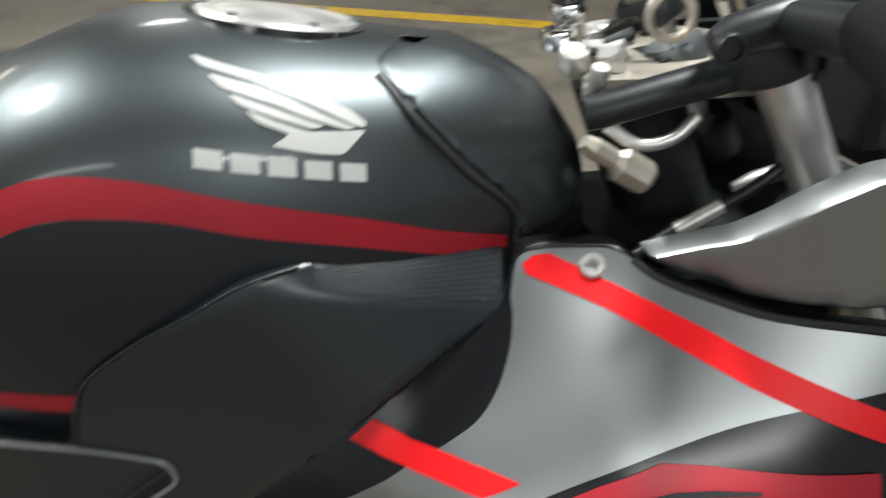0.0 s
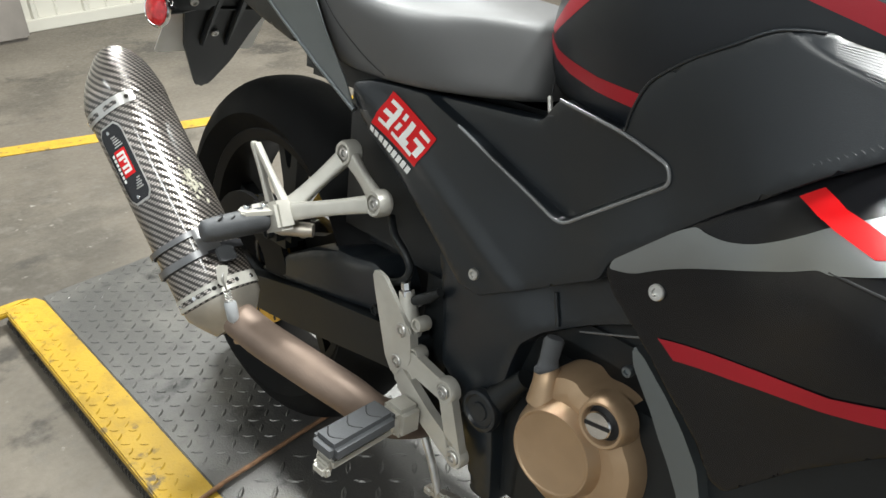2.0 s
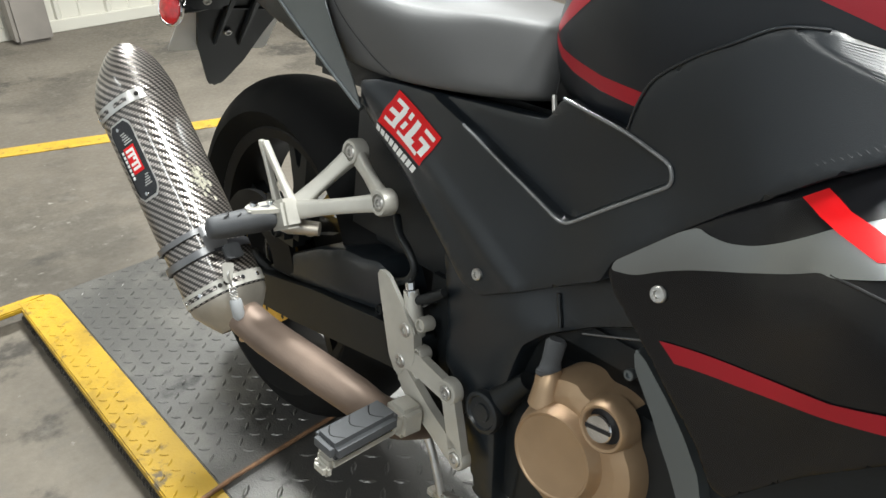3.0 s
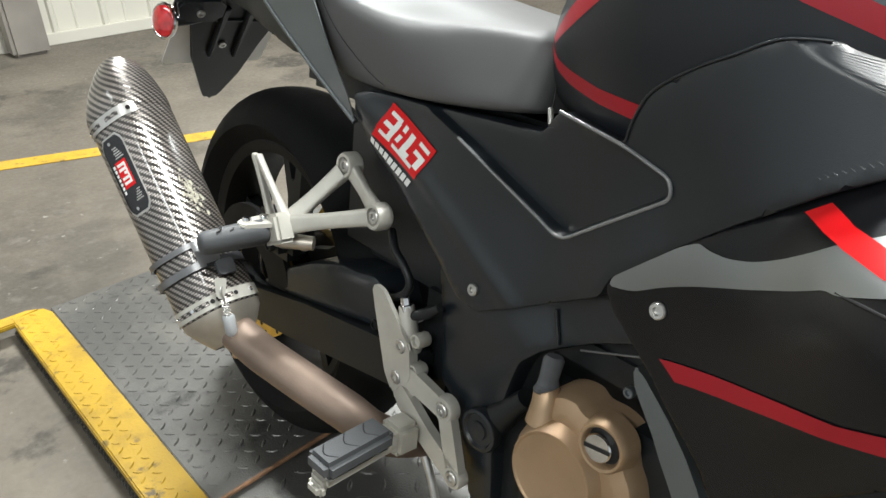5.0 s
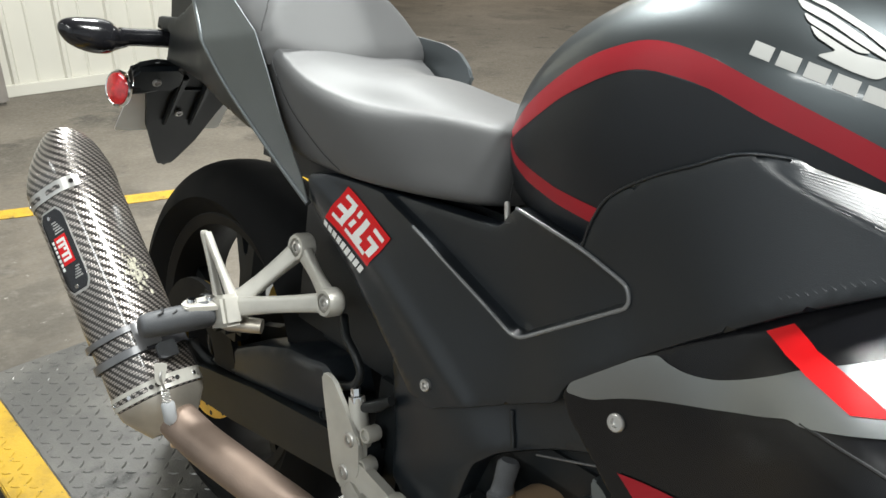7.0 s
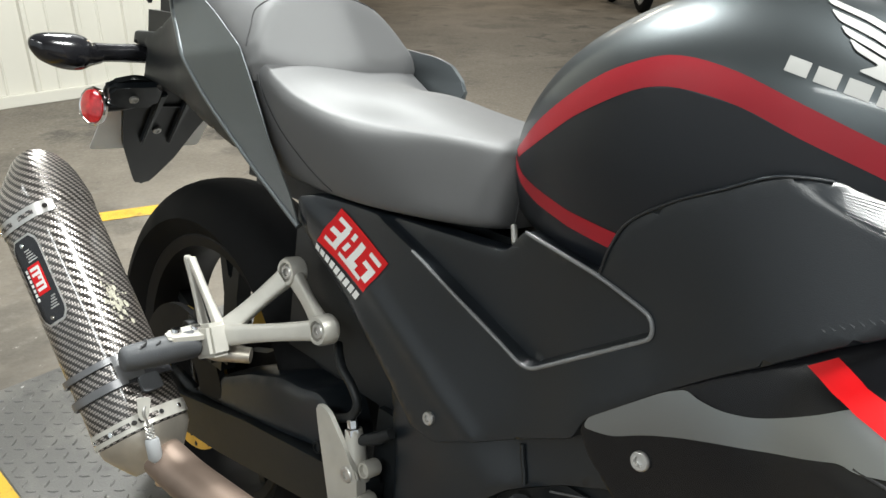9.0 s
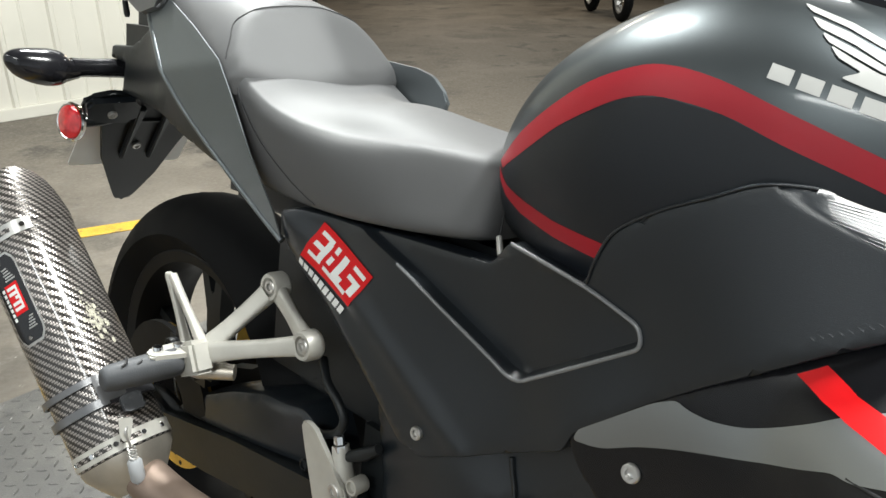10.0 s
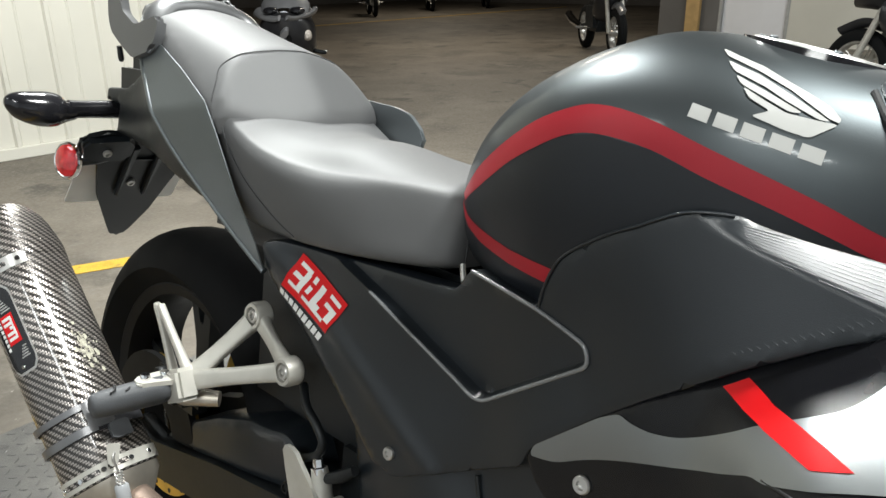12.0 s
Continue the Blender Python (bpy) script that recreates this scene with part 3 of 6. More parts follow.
bead = spline([Vector((x, side_skin(x, z) - 0.0006, z)) for x, z in [(0.690, 0.724), (0.6955, 0.745), (0.7085, 0.7705), (0.741, 0.7945), (0.775, 0.812), (0.806, 0.8275), (0.835, 0.8305)]], 6)
part("pad_edge", tube(bead, 0.0012, 10), BLACK, side, "rounded upper edge of the knee pad")

# fairing
FAIR = field([(0.698, 0.598, -0.1100), (0.758, 0.595, -0.1140), (0.771, 0.553, -0.1140), (0.792, 0.542, -0.1180), (0.870, 0.465, -0.1400), (0.960, 0.810, -0.0860), (1.012, 0.799, -0.0900), (0.900, 0.600, -0.1650), (1.050, 0.600, -0.1900), (1.100, 0.700, -0.2000), (1.100, 0.500, -0.1600), (0.763, 0.656, -0.1152), (0.800, 0.680, -0.1199), (0.830, 0.700, -0.1232), (0.860, 0.720, -0.1228), (0.890, 0.745, -0.1171), (0.925, 0.765, -0.1063), (0.945, 0.778, -0.0993),
              (0.855, 0.695, -0.1233), (0.885, 0.718, -0.1196), (0.915, 0.743, -0.1117), (0.944, 0.727, -0.1543), (1.000, 0.736, -0.1717), (0.915, 0.715, -0.1566), (0.885, 0.692, -0.1572), (0.930, 0.700, -0.1807), (0.850, 0.665, -0.1296), (0.945, 0.748, -0.1314), (0.970, 0.760, -0.1297), (1.030, 0.765, -0.1411)], 4.5e-3)
FAIR_EDGE = [(0.696, 0.592), (0.702, 0.606), (0.760, 0.655), (0.803, 0.690), (0.863, 0.737), (0.908, 0.766), (0.950, 0.786), (0.962, 0.814), (0.978, 0.816), (1.021, 0.815), (1.038, 0.802), (1.064, 0.794), (1.099, 0.785), (1.16, 0.778), (1.24, 0.760), (1.30, 0.66), (1.20, 0.56), (1.04, 0.560), (0.974, 0.590), (0.923, 0.532), (0.870, 0.462), (0.854, 0.462), (0.832, 0.487), (0.788, 0.513), (0.752, 0.540), (0.710, 0.572)]
fairing = part("side_fairing", shell(rounded(FAIR_EDGE, 0.006, 3), FAIR, 0.012, 0.0025, 0.006), FAIRBLACK, bike, "black side fairing with silver and red panels")
# a rolled lip round the pocket, open where the seat hangs over it
lip = [q for q in densify(V_OUT, 0.006) if not (q.x < 0.606 and q.y > 0.672) and q.x > 0.462]
k0 = min(range(len(lip)), key=lambda k: lip[k].x)
lip = lip[k0:] + lip[:k0]
part("pocket_lip", tube([Vector((q.x, side_skin(q.x, q.y) - 0.0010, q.y)) for q in lip], 0.0019, 14), LIP, side, "rounded lip of the sunk pocket")
silver = [(0.9535, 0.79), (0.96, 0.812), (0.978, 0.814), (1.021, 0.813), (1.038, 0.8), (1.064, 0.792), (1.099, 0.783), (1.16, 0.776), (1.23, 0.758), (1.16, 0.752), (1.0743, 0.7429), (1.004, 0.7263), (0.9554, 0.7087), (0.9003, 0.6828), (0.8906, 0.6817), (0.866, 0.6664), (0.835, 0.6514), (0.8094, 0.641), (0.7826, 0.6297), (0.7545, 0.6157), (0.7281, 0.5993), (0.702, 0.594), (0.704, 0.604), (0.763, 0.656), (0.7796, 0.666), (0.7898, 0.6636), (0.8073, 0.664), (0.829, 0.6702), (0.8488, 0.6812), (0.8685, 0.6952), (0.8831, 0.7068), (0.90605, 0.7213), (0.9285, 0.7349), (0.9415, 0.75), (0.9514, 0.7696), (0.9542, 0.7838)]
part("silver_panel", film(rounded(silver, 0.03, 5), FAIR, 0.0010, 0.005), SILVER, fairing, "satin silver painted panel")
part("stripe", film([(0.9629, 0.807), (0.9697, 0.811), (0.9799, 0.8116), (1.0079, 0.7992), (1.0363, 0.7886), (1.0596, 0.7795), (1.0789, 0.7707), (1.17262, 0.7313200000000002), (1.17002, 0.7165200000000002), (1.0763, 0.7559), (1.057, 0.765), (1.0339, 0.7751), (1.0064, 0.7866), (0.9646, 0.8019)], FAIR, 0.0017, 0.006), BRIGHTRED, fairing, "bright red stripe")
part("stripe", film([(0.8511, 0.7166), (0.8706, 0.7096), (0.8889, 0.7065), (0.9061, 0.7056), (0.9237, 0.7045), (0.946, 0.7138), (0.9283, 0.7169), (0.909, 0.7189), (0.8881, 0.7204), (0.8661, 0.7281)], FAIR, 0.0017, 0.005), BRIGHTRED, fairing, "bright red stripe")
part("stripe", film([(0.769, 0.554), (0.86, 0.583), (0.929, 0.607), (0.971, 0.628), (1.05, 0.66), (1.05, 0.64), (0.974, 0.614), (0.924, 0.592), (0.854, 0.565), (0.790, 0.543)], FAIR, 0.0017, 0.006), RED, fairing, "red stripe")

part("stripe", film([(0.9524, 0.7035), (0.9869, 0.7166), (1.0208, 0.7268), (1.0456, 0.7248), (1.0719, 0.7213), (1.14, 0.7133), (1.14, 0.6849), (1.0717, 0.6969), (1.0395, 0.699), (1.0062, 0.7011), (0.9698, 0.7026)], FAIR, 0.0017, 0.006), RED, fairing, "red wedge-shaped stripe")
part("wedge_line", film([(1.0062, 0.7113), (1.0256, 0.7145), (1.0477, 0.7144), (1.0715, 0.7125), (1.0715, 0.7107), (1.0476, 0.7115), (1.0256, 0.7113)], FAIR, 0.0026, 0.006), GLOSSBLACK, fairing, "black loop in the red wedge")
edge = spline([Vector((x, FAIR(x, z) + 0.0006, z)) for x, z in [(0.8991, 0.6837), (0.9204, 0.6864), (0.9422, 0.6878), (0.9594, 0.6871), (0.98, 0.6844), (0.9999, 0.6839)]], 4)
part("joint", tube(edge, 0.0014, 8), GROOVE, fairing, "joint between the fairing panels")

# rider seat and pillion seat: laid out in plan, then turned up
def cushion(name, plan, top, floor_z, edge, mat, parent, label, step=0.012, tuck=0.98, bulge=0.010, side_tuck=0.16):
    bm = shell(plan, top, 0.02, edge, step, sign=1)
    low = {v for v in bm.verts if any(e.is_boundary for e in v.link_edges)}
    for v in bm.verts:
        x, s, y = v.co
        under = tuck - (side_tuck * min(1.0, max(0.0, (0.36 - x) / 0.12)) if y < YC else 0.0)
        v.co = (x, YC + (y - YC) * under, floor_z(x, y)) if v in low else (x, y, s)
    upright = [e for e in bm.edges if (e.verts[0] in low) != (e.verts[1] in low)]
    old = set(bm.verts)
    bmesh.ops.subdivide_edges(bm, edges=upright, cuts=4, use_grid_fill=True)
    for v in bm.verts:
        if v not in old:
            z0 = floor_z(v.co.x, v.co.y)
            t = min(1.0, max(0.0, (v.co.z - z0) / max(0.02, top(v.co.x, v.co.y) - edge - z0)))
            v.co.y += math.copysign(bulge * 4 * t * (1 - t), v.co.y - YC) * min(1.0, abs(v.co.y - YC) / 0.05) * min(1.0, max(0.0, (v.co.x - 0.26) / 0.12))
    return part(name, bm, mat, parent, label)


def along(x, table):
    """A value read along x from a table of (x, value) pairs, eased between them."""
    xs, vs = [q[0] for q in table], [q[1] for q in table]
    return float(np.interp(x, xs, vs))


def table(*rows):
    return [(q.x, q.y) for q in spline([(a, b, 0) for a, b in rows], 6)]


SEAT_HALF = table((0.12, 0.122), (0.22, 0.122), (0.28, 0.116), (0.35, 0.105), (0.43, 0.094), (0.50, 0.083), (0.56, 0.072))
SEAT_FOOT = table((0.12, 0.104), (0.25, 0.104), (0.36, 0.108), (0.45, 0.106), (0.52, 0.096), (0.56, 0.088))
SEAT_RIM = table((0.10, 0.868), (0.15, 0.847), (0.20, 0.823), (0.25, 0.800), (0.30, 0.789), (0.35, 0.785), (0.40, 0.786), (0.45, 0.790), (0.50, 0.792), (0.56, 0.792))
SEAT_CROWN = table((0.10, 0.0), (0.17, 0.006), (0.20, 0.013), (0.24, 0.015), (0.30, 0.024), (0.37, 0.030), (0.45, 0.015), (0.50, 0.008), (0.56, 0.004))
SEAT_BASE = table((0.12, 0.720), (0.20, 0.702), (0.27, 0.694), (0.36, 0.696), (0.45, 0.704), (0.52, 0.712), (0.56, 0.718))


def seat_loop(x, narrow=1.0, sunk=0.0):
    """One section of the rider seat: a crowned top, a soft rim and a full side that tucks in below."""
    hw, foot = along(x, SEAT_HALF) * narrow, along(x, SEAT_FOOT) * narrow
    rim, base, crown = along(x, SEAT_RIM) - sunk, along(x, SEAT_BASE), along(x, SEAT_CROWN)
    d, full = rim - base, 0.25 + 0.75 * min(1.0, max(0.0, (x - 0.22) / 0.13)) * (1.0 - 0.6 * min(1.0, max(0.0, (x - 0.37) / 0.10)))
    half = spline([(foot - 0.012, base - 0.003, 0), (foot, base + 0.004, 0), (0.45 * foot + 0.55 * (hw + 0.016 * full), base + 0.40 * d, 0), (hw + 0.009 * full, base + 0.78 * d, 0), (hw - 0.001, rim - 0.0055, 0), (hw - 0.013, rim + 0.0005, 0), (hw * 0.62, rim + crown * 0.62, 0), (hw * 0.3, rim + crown * 0.94, 0), (0, rim + crown, 0)], 5)
    return [Vector((x, YC - q.x, q.y)) for q in half] + [Vector((x, YC + q.x, q.y)) for q in half[-2::-1]]


stations = [(0.135 + 0.0082 * k, 1.0, 0.0) for k in range(48)] + [(0.5275, 0.996, 0.0), (0.5345, 0.985, 0.0003), (0.5405, 0.966, 0.001), (0.5460, 0.936, 0.002), (0.5500, 0.900, 0.0035), (0.5530, 0.855, 0.006), (0.5550, 0.80, 0.009), (0.5558, 0.74, 0.013)]
rider_seat = part("rider_seat", rings([seat_loop(*q) for q in stations]), VINYL, bike, "black vinyl rider seat with stitched seams")


def plan_of(half, radius):
    return rounded([Vector((x, YC - w)) for x, w in half] + [Vector((x, YC + w)) for x, w in half[::-1]], radius, 3)


def pillion_top(x, y):
    """Crowned top, falling to a sloping front with a soft ridge down its middle."""
    v = math.sqrt((y - YC - 0.01) ** 2 + 0.012 ** 2) - 0.012
    w = abs(y - YC)
    body = along(x, [(-0.14, 0.972), (0.0, 0.947), (0.07, 0.931), (0.16, 0.912), (0.25, 0.892)]) - 2.5 * w * w - 8.0 * max(0.0, w - 0.07) ** 2
    front = 0.915 - 1.22 * (x - 0.162) - 0.30 * v
    h = max(0.0, 0.010 - abs(body - front)) / 0.010
    return min(body, front) - 0.25 * 0.010 * h * h


PIL_HALF = [(-0.13, 0.075), (-0.06, 0.098), (0.03, 0.114), (0.10, 0.127), (0.16, 0.137), (0.192, 0.137), (0.218, 0.085), (0.233, 0.03)]
pillion = cushion("pillion_seat", plan_of(PIL_HALF, 0.014), pillion_top, lambda x, y: 0.800 + 0.088 * min(1.0, max(0.0, (0.19 - x) / 0.19)), 0.010, VINYL, bike, "grey-black vinyl pillion seat with a stitched seam", 0.008, tuck=0.97, side_tuck=0.0)

# tail cowl halves
def plane_y(a, b, c):
    """y over (x, z) of the plane through three (x, y, z) points."""
    m = np.linalg.solve(np.array([(p[0], p[2], 1.0) for p in (a, b, c)]), np.array([p[1] for p in (a, b, c)]))
    return lambda x, z: m[0] * x + m[1] * z + m[2]


CREASE = ((0.050, -0.128, 0.812), (0.174, -0.124, 0.834))
COWL_UP, COWL_LOW = plane_y(*CREASE, (-0.020, -0.097, 0.893)), plane_y(*CREASE, (0.284, -0.099, 0.643))


def COWL(x, z):
    a, b = COWL_UP(x, z), COWL_LOW(x, z)
    h = max(0.0, 0.002 - abs(a - b)) / 0.002
    return max(a, b) + 0.25 * 0.002 * h * h


COWL_EDGE = [(-0.024, 0.898), (-0.044, 0.884), (-0.022, 0.862), (0.044, 0.812), (0.099, 0.763), (0.196, 0.697), (0.284, 0.643), (0.268, 0.678), (0.229, 0.736), (0.195, 0.803), (0.176, 0.836), (0.09, 0.870), (0.004, 0.899)]
def spline_2d(points, steps=6):
    return [(q.x, q.y) for q in spline([(a, b, 0) for a, b in points], steps)]


for s in (1, -1):
    bm = shell(rounded(COWL_EDGE, 0.006, 3), COWL, 0.0016, 0.0, 0.006)
    if s < 0:
        for v in bm.verts:
            v.co.y = 2 * (YC + 0.012) - v.co.y
    cowl_half = part("tail_cowl", bm, GREY, bike, "gunmetal painted tail cowl")
    lipline = [Vector((x, COWL(x, z) + 0.002, z)) for x, z in spline_2d([(-0.043, 0.882), (-0.022, 0.862), (0.044, 0.812), (0.099, 0.763), (0.196, 0.697), (0.281, 0.645)])]
    for q in lipline:
        q.y = q.y if s > 0 else 2 * (YC + 0.012) - q.y
    part("rolled_edge", tube(lipline, 0.0042, 12), GREY, cowl_half, "rolled lower edge of the cowl")

part("tail_cowl", slab(rounded([(0.15, 0.853), (0.196, 0.850), (0.232, 0.848), (0.263, 0.841), (0.292, 0.818), (0.295, 0.800), (0.272, 0.780), (0.20, 0.800), (0.15, 0.820)], 0.008), Matrix.Translation((0, 0.150, 0)) @ pose(0, 0, 0, 90, 0, 0), 0.007, 0.002), GREY, bike, "gunmetal painted tail cowl")

# rear wheel
AXLE = Matrix.Translation((-0.012, YC, 0.311)) @ pose(0, 0, 0, 90, 0, 0)
wheel = part("rear_wheel", lathe([(0.205, -0.05), (0.222, -0.056), (0.226, -0.054), (0.222, -0.046), (0.210, -0.03), (0.205, 0.0), (0.210, 0.03), (0.222, 0.046), (0.226, 0.054), (0.222, 0.056), (0.205, 0.05), (0.196, 0.02), (0.194, 0.0), (0.196, -0.02), (0.205, -0.05)], AXLE, 64), RIMBLACK, bike, "black cast rear wheel")
prof = [(0.222, -0.052)] + [(0.2425 + 0.068 * math.sin(a) ** 1.15, -0.081 * math.cos(a) ** 0.8 if math.cos(a) > 0 else 0.081 * (-math.cos(a)) ** 0.8) for a in (math.pi * k / 18 for k in range(1, 18))] + [(0.222, 0.052), (0.215, 0.0), (0.222, -0.052)]
tyre = part("tyre", lathe(prof, AXLE, 72), RUBBER, wheel, "black road tyre")
for k in range(5):
    a = 2 * math.pi * k / 5 + 0.42
    turn = AXLE @ pose(0, 0, -0.013, 0, 0, math.degrees(a))
    part("spoke", slab(rounded([(0.04, -0.026), (0.12, -0.019), (0.206, -0.034), (0.206, -0.018), (0.150, -0.004), (0.150, 0.004), (0.206, 0.018), (0.206, 0.034), (0.12, 0.019), (0.04, 0.026)], 0.004), turn, 0.026, 0.006), FRAMEBLACK, wheel, "black cast spoke")
part("hub", lathe([(0.02, -0.07), (0.05, -0.06), (0.055, -0.03), (0.055, 0.03), (0.05, 0.06), (0.02, 0.07)], AXLE, 32), GLOSSBLACK, wheel)
part("brake_disc", lathe([(0.070, 0.082), (0.1165, 0.082), (0.1165, 0.086), (0.070, 0.086), (0.070, 0.082)], AXLE, 48), GOLD, wheel, "gold drilled rear brake disc")
part("sprocket", lathe([(0.062, 0.088), (0.100, 0.088), (0.100, 0.094), (0.062, 0.094), (0.062, 0.088)], AXLE @ Matrix.Scale(-1, 4, (0, 0, 1)), 44), GOLD, wheel, "gold sprocket")
for k in range(48):
    a = 2 * math.pi * k / 48
    part("hole", lathe([(0.004, 0.0), (0.004, 0.0005), (0.0001, 0.0006)], AXLE @ pose((0.082 + 0.0135 * (k % 3)) * math.cos(a), (0.082 + 0.0135 * (k % 3)) * math.sin(a), 0.0861), 10), GROOVE, wheel)

# swing arm
for y0, y1 in ((-0.102, -0.066), (0.100, 0.130)):
    part("swing_arm", slab(rounded([(0.017, 0.304), (-0.06, 0.315), (-0.07, 0.27), (0.009, 0.246), (0.135, 0.265), (0.37, 0.313), (0.44, 0.325), (0.44, 0.385), (0.36, 0.374), (0.20, 0.347)], 0.010), Matrix.Translation((0, y1, 0)) @ pose(0, 0, 0, 90, 0, 0), y1 - y0, 0.006), FRAMEBLACK, bike, "black box-section swing arm")

# exhaust silencer, built round its own z axis
M0, M1 = Vector((0.129, -0.224, 0.372)), Vector((-0.055, -0.260, 0.588))
AX = (M1 - M0).normalized()
MUF = Matrix.Translation(M0) @ AX.to_track_quat("Z", "Y").to_matrix().to_4x4()
FACE = MUF.inverted().to_3x3() @ Vector((0.85, -0.42, 0.34))
FACE = math.atan2(FACE.y, FACE.x)
OUTER = MUF.inverted().to_3x3() @ Vector((0, -1, 0))
HAND = 1 if math.sin(math.atan2(OUTER.y, OUTER.x) - FACE) > 0 else -1


def oval_at(t, r):
    """The radius of the rounded four-sided silencer section at an angle; one ridge lies just inside the front face."""
    a = t - FACE + HAND * radians(8) - math.pi / 4
    return r * 0.912 * (abs(math.cos(a)) ** 3 + abs(math.sin(a)) ** 3) ** (-1 / 3)


def oval(h, r, cut=0.0, aside=0.0, segs=64):
    """A ring of the section at a height, tilted by cut and moved inwards by aside."""
    w = FACE - HAND * radians(85)
    return [Vector((oval_at(t, r) * math.cos(t) + aside * math.cos(w), oval_at(t, r) * math.sin(t) + aside * math.sin(w), h - cut * math.cos(t - FACE - math.pi * 0.9))) for t in (2 * math.pi * k / segs for k in range(segs))]


def patch(h0, h1, a0, a1, r, thick=0.0012, n=10, round_by=0.3):
    """A curved plate on the silencer between two heights and two angles (degrees outwards from the front face)."""
    out = bmesh.new()
    rows = []
    for i in range(n + 1):
        v = i / n
        row = []
        for j in range(n + 1):
            u = j / n * 2 - 1
            w = v * 2 - 1
            pull = 1 - round_by * max(0.0, abs(w) - 0.75) ** 2 * 4
            t = FACE + HAND * radians((a0 + a1) / 2 + (a1 - a0) / 2 * u * pull)
            row.append((oval_at(t, r), t, h0 + (h1 - h0) * v))
        rows.append(row)
    for k in (0.0, thick):
        vs = [[out.verts.new(((q + k) * math.cos(t), (q + k) * math.sin(t), h)) for q, t, h in row] for row in rows]
        for a, b in zip(vs, vs[1:]):
            for j in range(n):
                out.faces.new((a[j], a[j + 1], b[j + 1], b[j]))
    bmesh.ops.bridge_loops(out, edges=[e for e in out.edges if e.is_boundary])
    return out


R = 0.0565
silencer = part("silencer", rings([oval(-0.035, R - 0.0015), oval(-0.03, R)] + [oval(-0.03 + 0.31 * k / 8, R) for k in range(1, 9)] + [oval(0.284, R - 0.002)]), CARBON, bike, "woven carbon fibre exhaust silencer")
silencer.matrix_local = MUF
part("end_cap", rings([oval(0.276, R + 0.0006), oval(0.290, R + 0.001), oval(0.308, R - 0.0035, 0.001, 0.002), oval(0.325, R - 0.0095, 0.003, 0.005), oval(0.340, R - 0.0175, 0.006, 0.009), oval(0.350, R - 0.0245, 0.008, 0.011), oval(0.354, R - 0.0275, 0.008, 0.012), oval(0.350, R - 0.0300, 0.008, 0.012), oval(0.30, R - 0.028)]), CARBON, silencer, "carbon end cap")
for h in (0.272, -0.024):
    if h > 0:
        part("band", patch(h - 0.0085, h + 0.0085, -16, 125, R + 0.0004, 0.0012, 18, 0.5), STEEL, silencer, "slotted steel band")
    else:
        part("band", rings([oval(h - 0.009, R + 0.0003), oval(h - 0.009, R + 0.0015), oval(h + 0.009, R + 0.0015), oval(h + 0.009, R + 0.0003)]), ALLOY, silencer, "riveted steel band")
    for a in (-70, -35, 0, 35, 70) if h < 0 else (-6, 78):
        t = FACE + (1 if h < 0 else HAND) * radians(a)
        bolt("rivet", ((oval_at(t, R) + 0.001) * math.cos(t), (oval_at(t, R) + 0.001) * math.sin(t), h), (math.cos(t), math.sin(t), 0), 0.0035, silencer, CHROME, socket=False, high=0.0022)
    for a in (-18, 18, 52) if h < 0 else (22, 60, 95):
        part("slot", patch(h - 0.0032, h + 0.0032, a - 13, a + 13, R + 0.0014, 0.0005, 4), CARBON, silencer)
part("plaque_rim", patch(0.131, 0.251, 19, 66, R + 0.0003, 0.0008, 16, 1.6), STEEL, silencer, "thin steel rim of the plaque")
part("plaque", patch(0.134, 0.248, 21, 64, R + 0.0006, 0.0012, 16, 1.6), GLOSSBLACK, silencer, "black oval maker's plaque")
part("plaque_mark", patch(0.172, 0.212, 30, 52, R + 0.0019, 0.0005, 6, 0), BRIGHTRED, silencer, "red block on the plaque")
for a, b, c, d in ((0.177, 0.181, 33, 49), (0.184, 0.188, 33, 49), (0.191, 0.195, 33, 41), (0.197, 0.201, 33, 49), (0.204, 0.208, 33, 49), (0.177, 0.208, 33, 36)):
    part("plaque_bar", patch(a, b, c, d, R + 0.0025, 0.0004, 4, 0), WHITE, silencer)
for k in range(7):
    part("plaque_bar", patch(0.166 + 0.0065 * k, 0.1705 + 0.0065 * k, 54, 58, R + 0.0019, 0.0004, 3, 0), WHITE, silencer)
for k in range(5):
    part("plaque_scroll", patch(0.150 + 0.0034 * k, 0.1518 + 0.0034 * k, 27 + 1.5 * (k % 2), 42 - 2 * k, R + 0.0019, 0.0004, 4, 0), STEEL, silencer)
    part("plaque_scroll", patch(0.216 + 0.0036 * k, 0.2178 + 0.0036 * k, 29 + 2 * k, 46 - 1.5 * (k % 2), R + 0.0019, 0.0004, 4, 0), STEEL, silencer)
for h in (0.140, 0.240):
    t = FACE + HAND * radians(46)
    q = oval_at(t, R + 0.001)
    bolt("rivet", (q * math.cos(t), q * math.sin(t), h), (math.cos(t), math.sin(t), 0), 0.003, silencer, CHROME, socket=False, high=0.002)
strap = part("strap", rings([oval(0.022, R + 0.0004), oval(0.022, R + 0.0036), oval(0.034, R + 0.0036), oval(0.034, R + 0.0004)]), material("strap_rubber", (0.03, 0.03, 0.033), 0.45), silencer, "black rubber-lined silencer strap")
STRAPSTEEL = material("dull_strap_steel", (0.23, 0.23, 0.235), 0.36, 0.85, 0.12, 30, 0.1, 500)
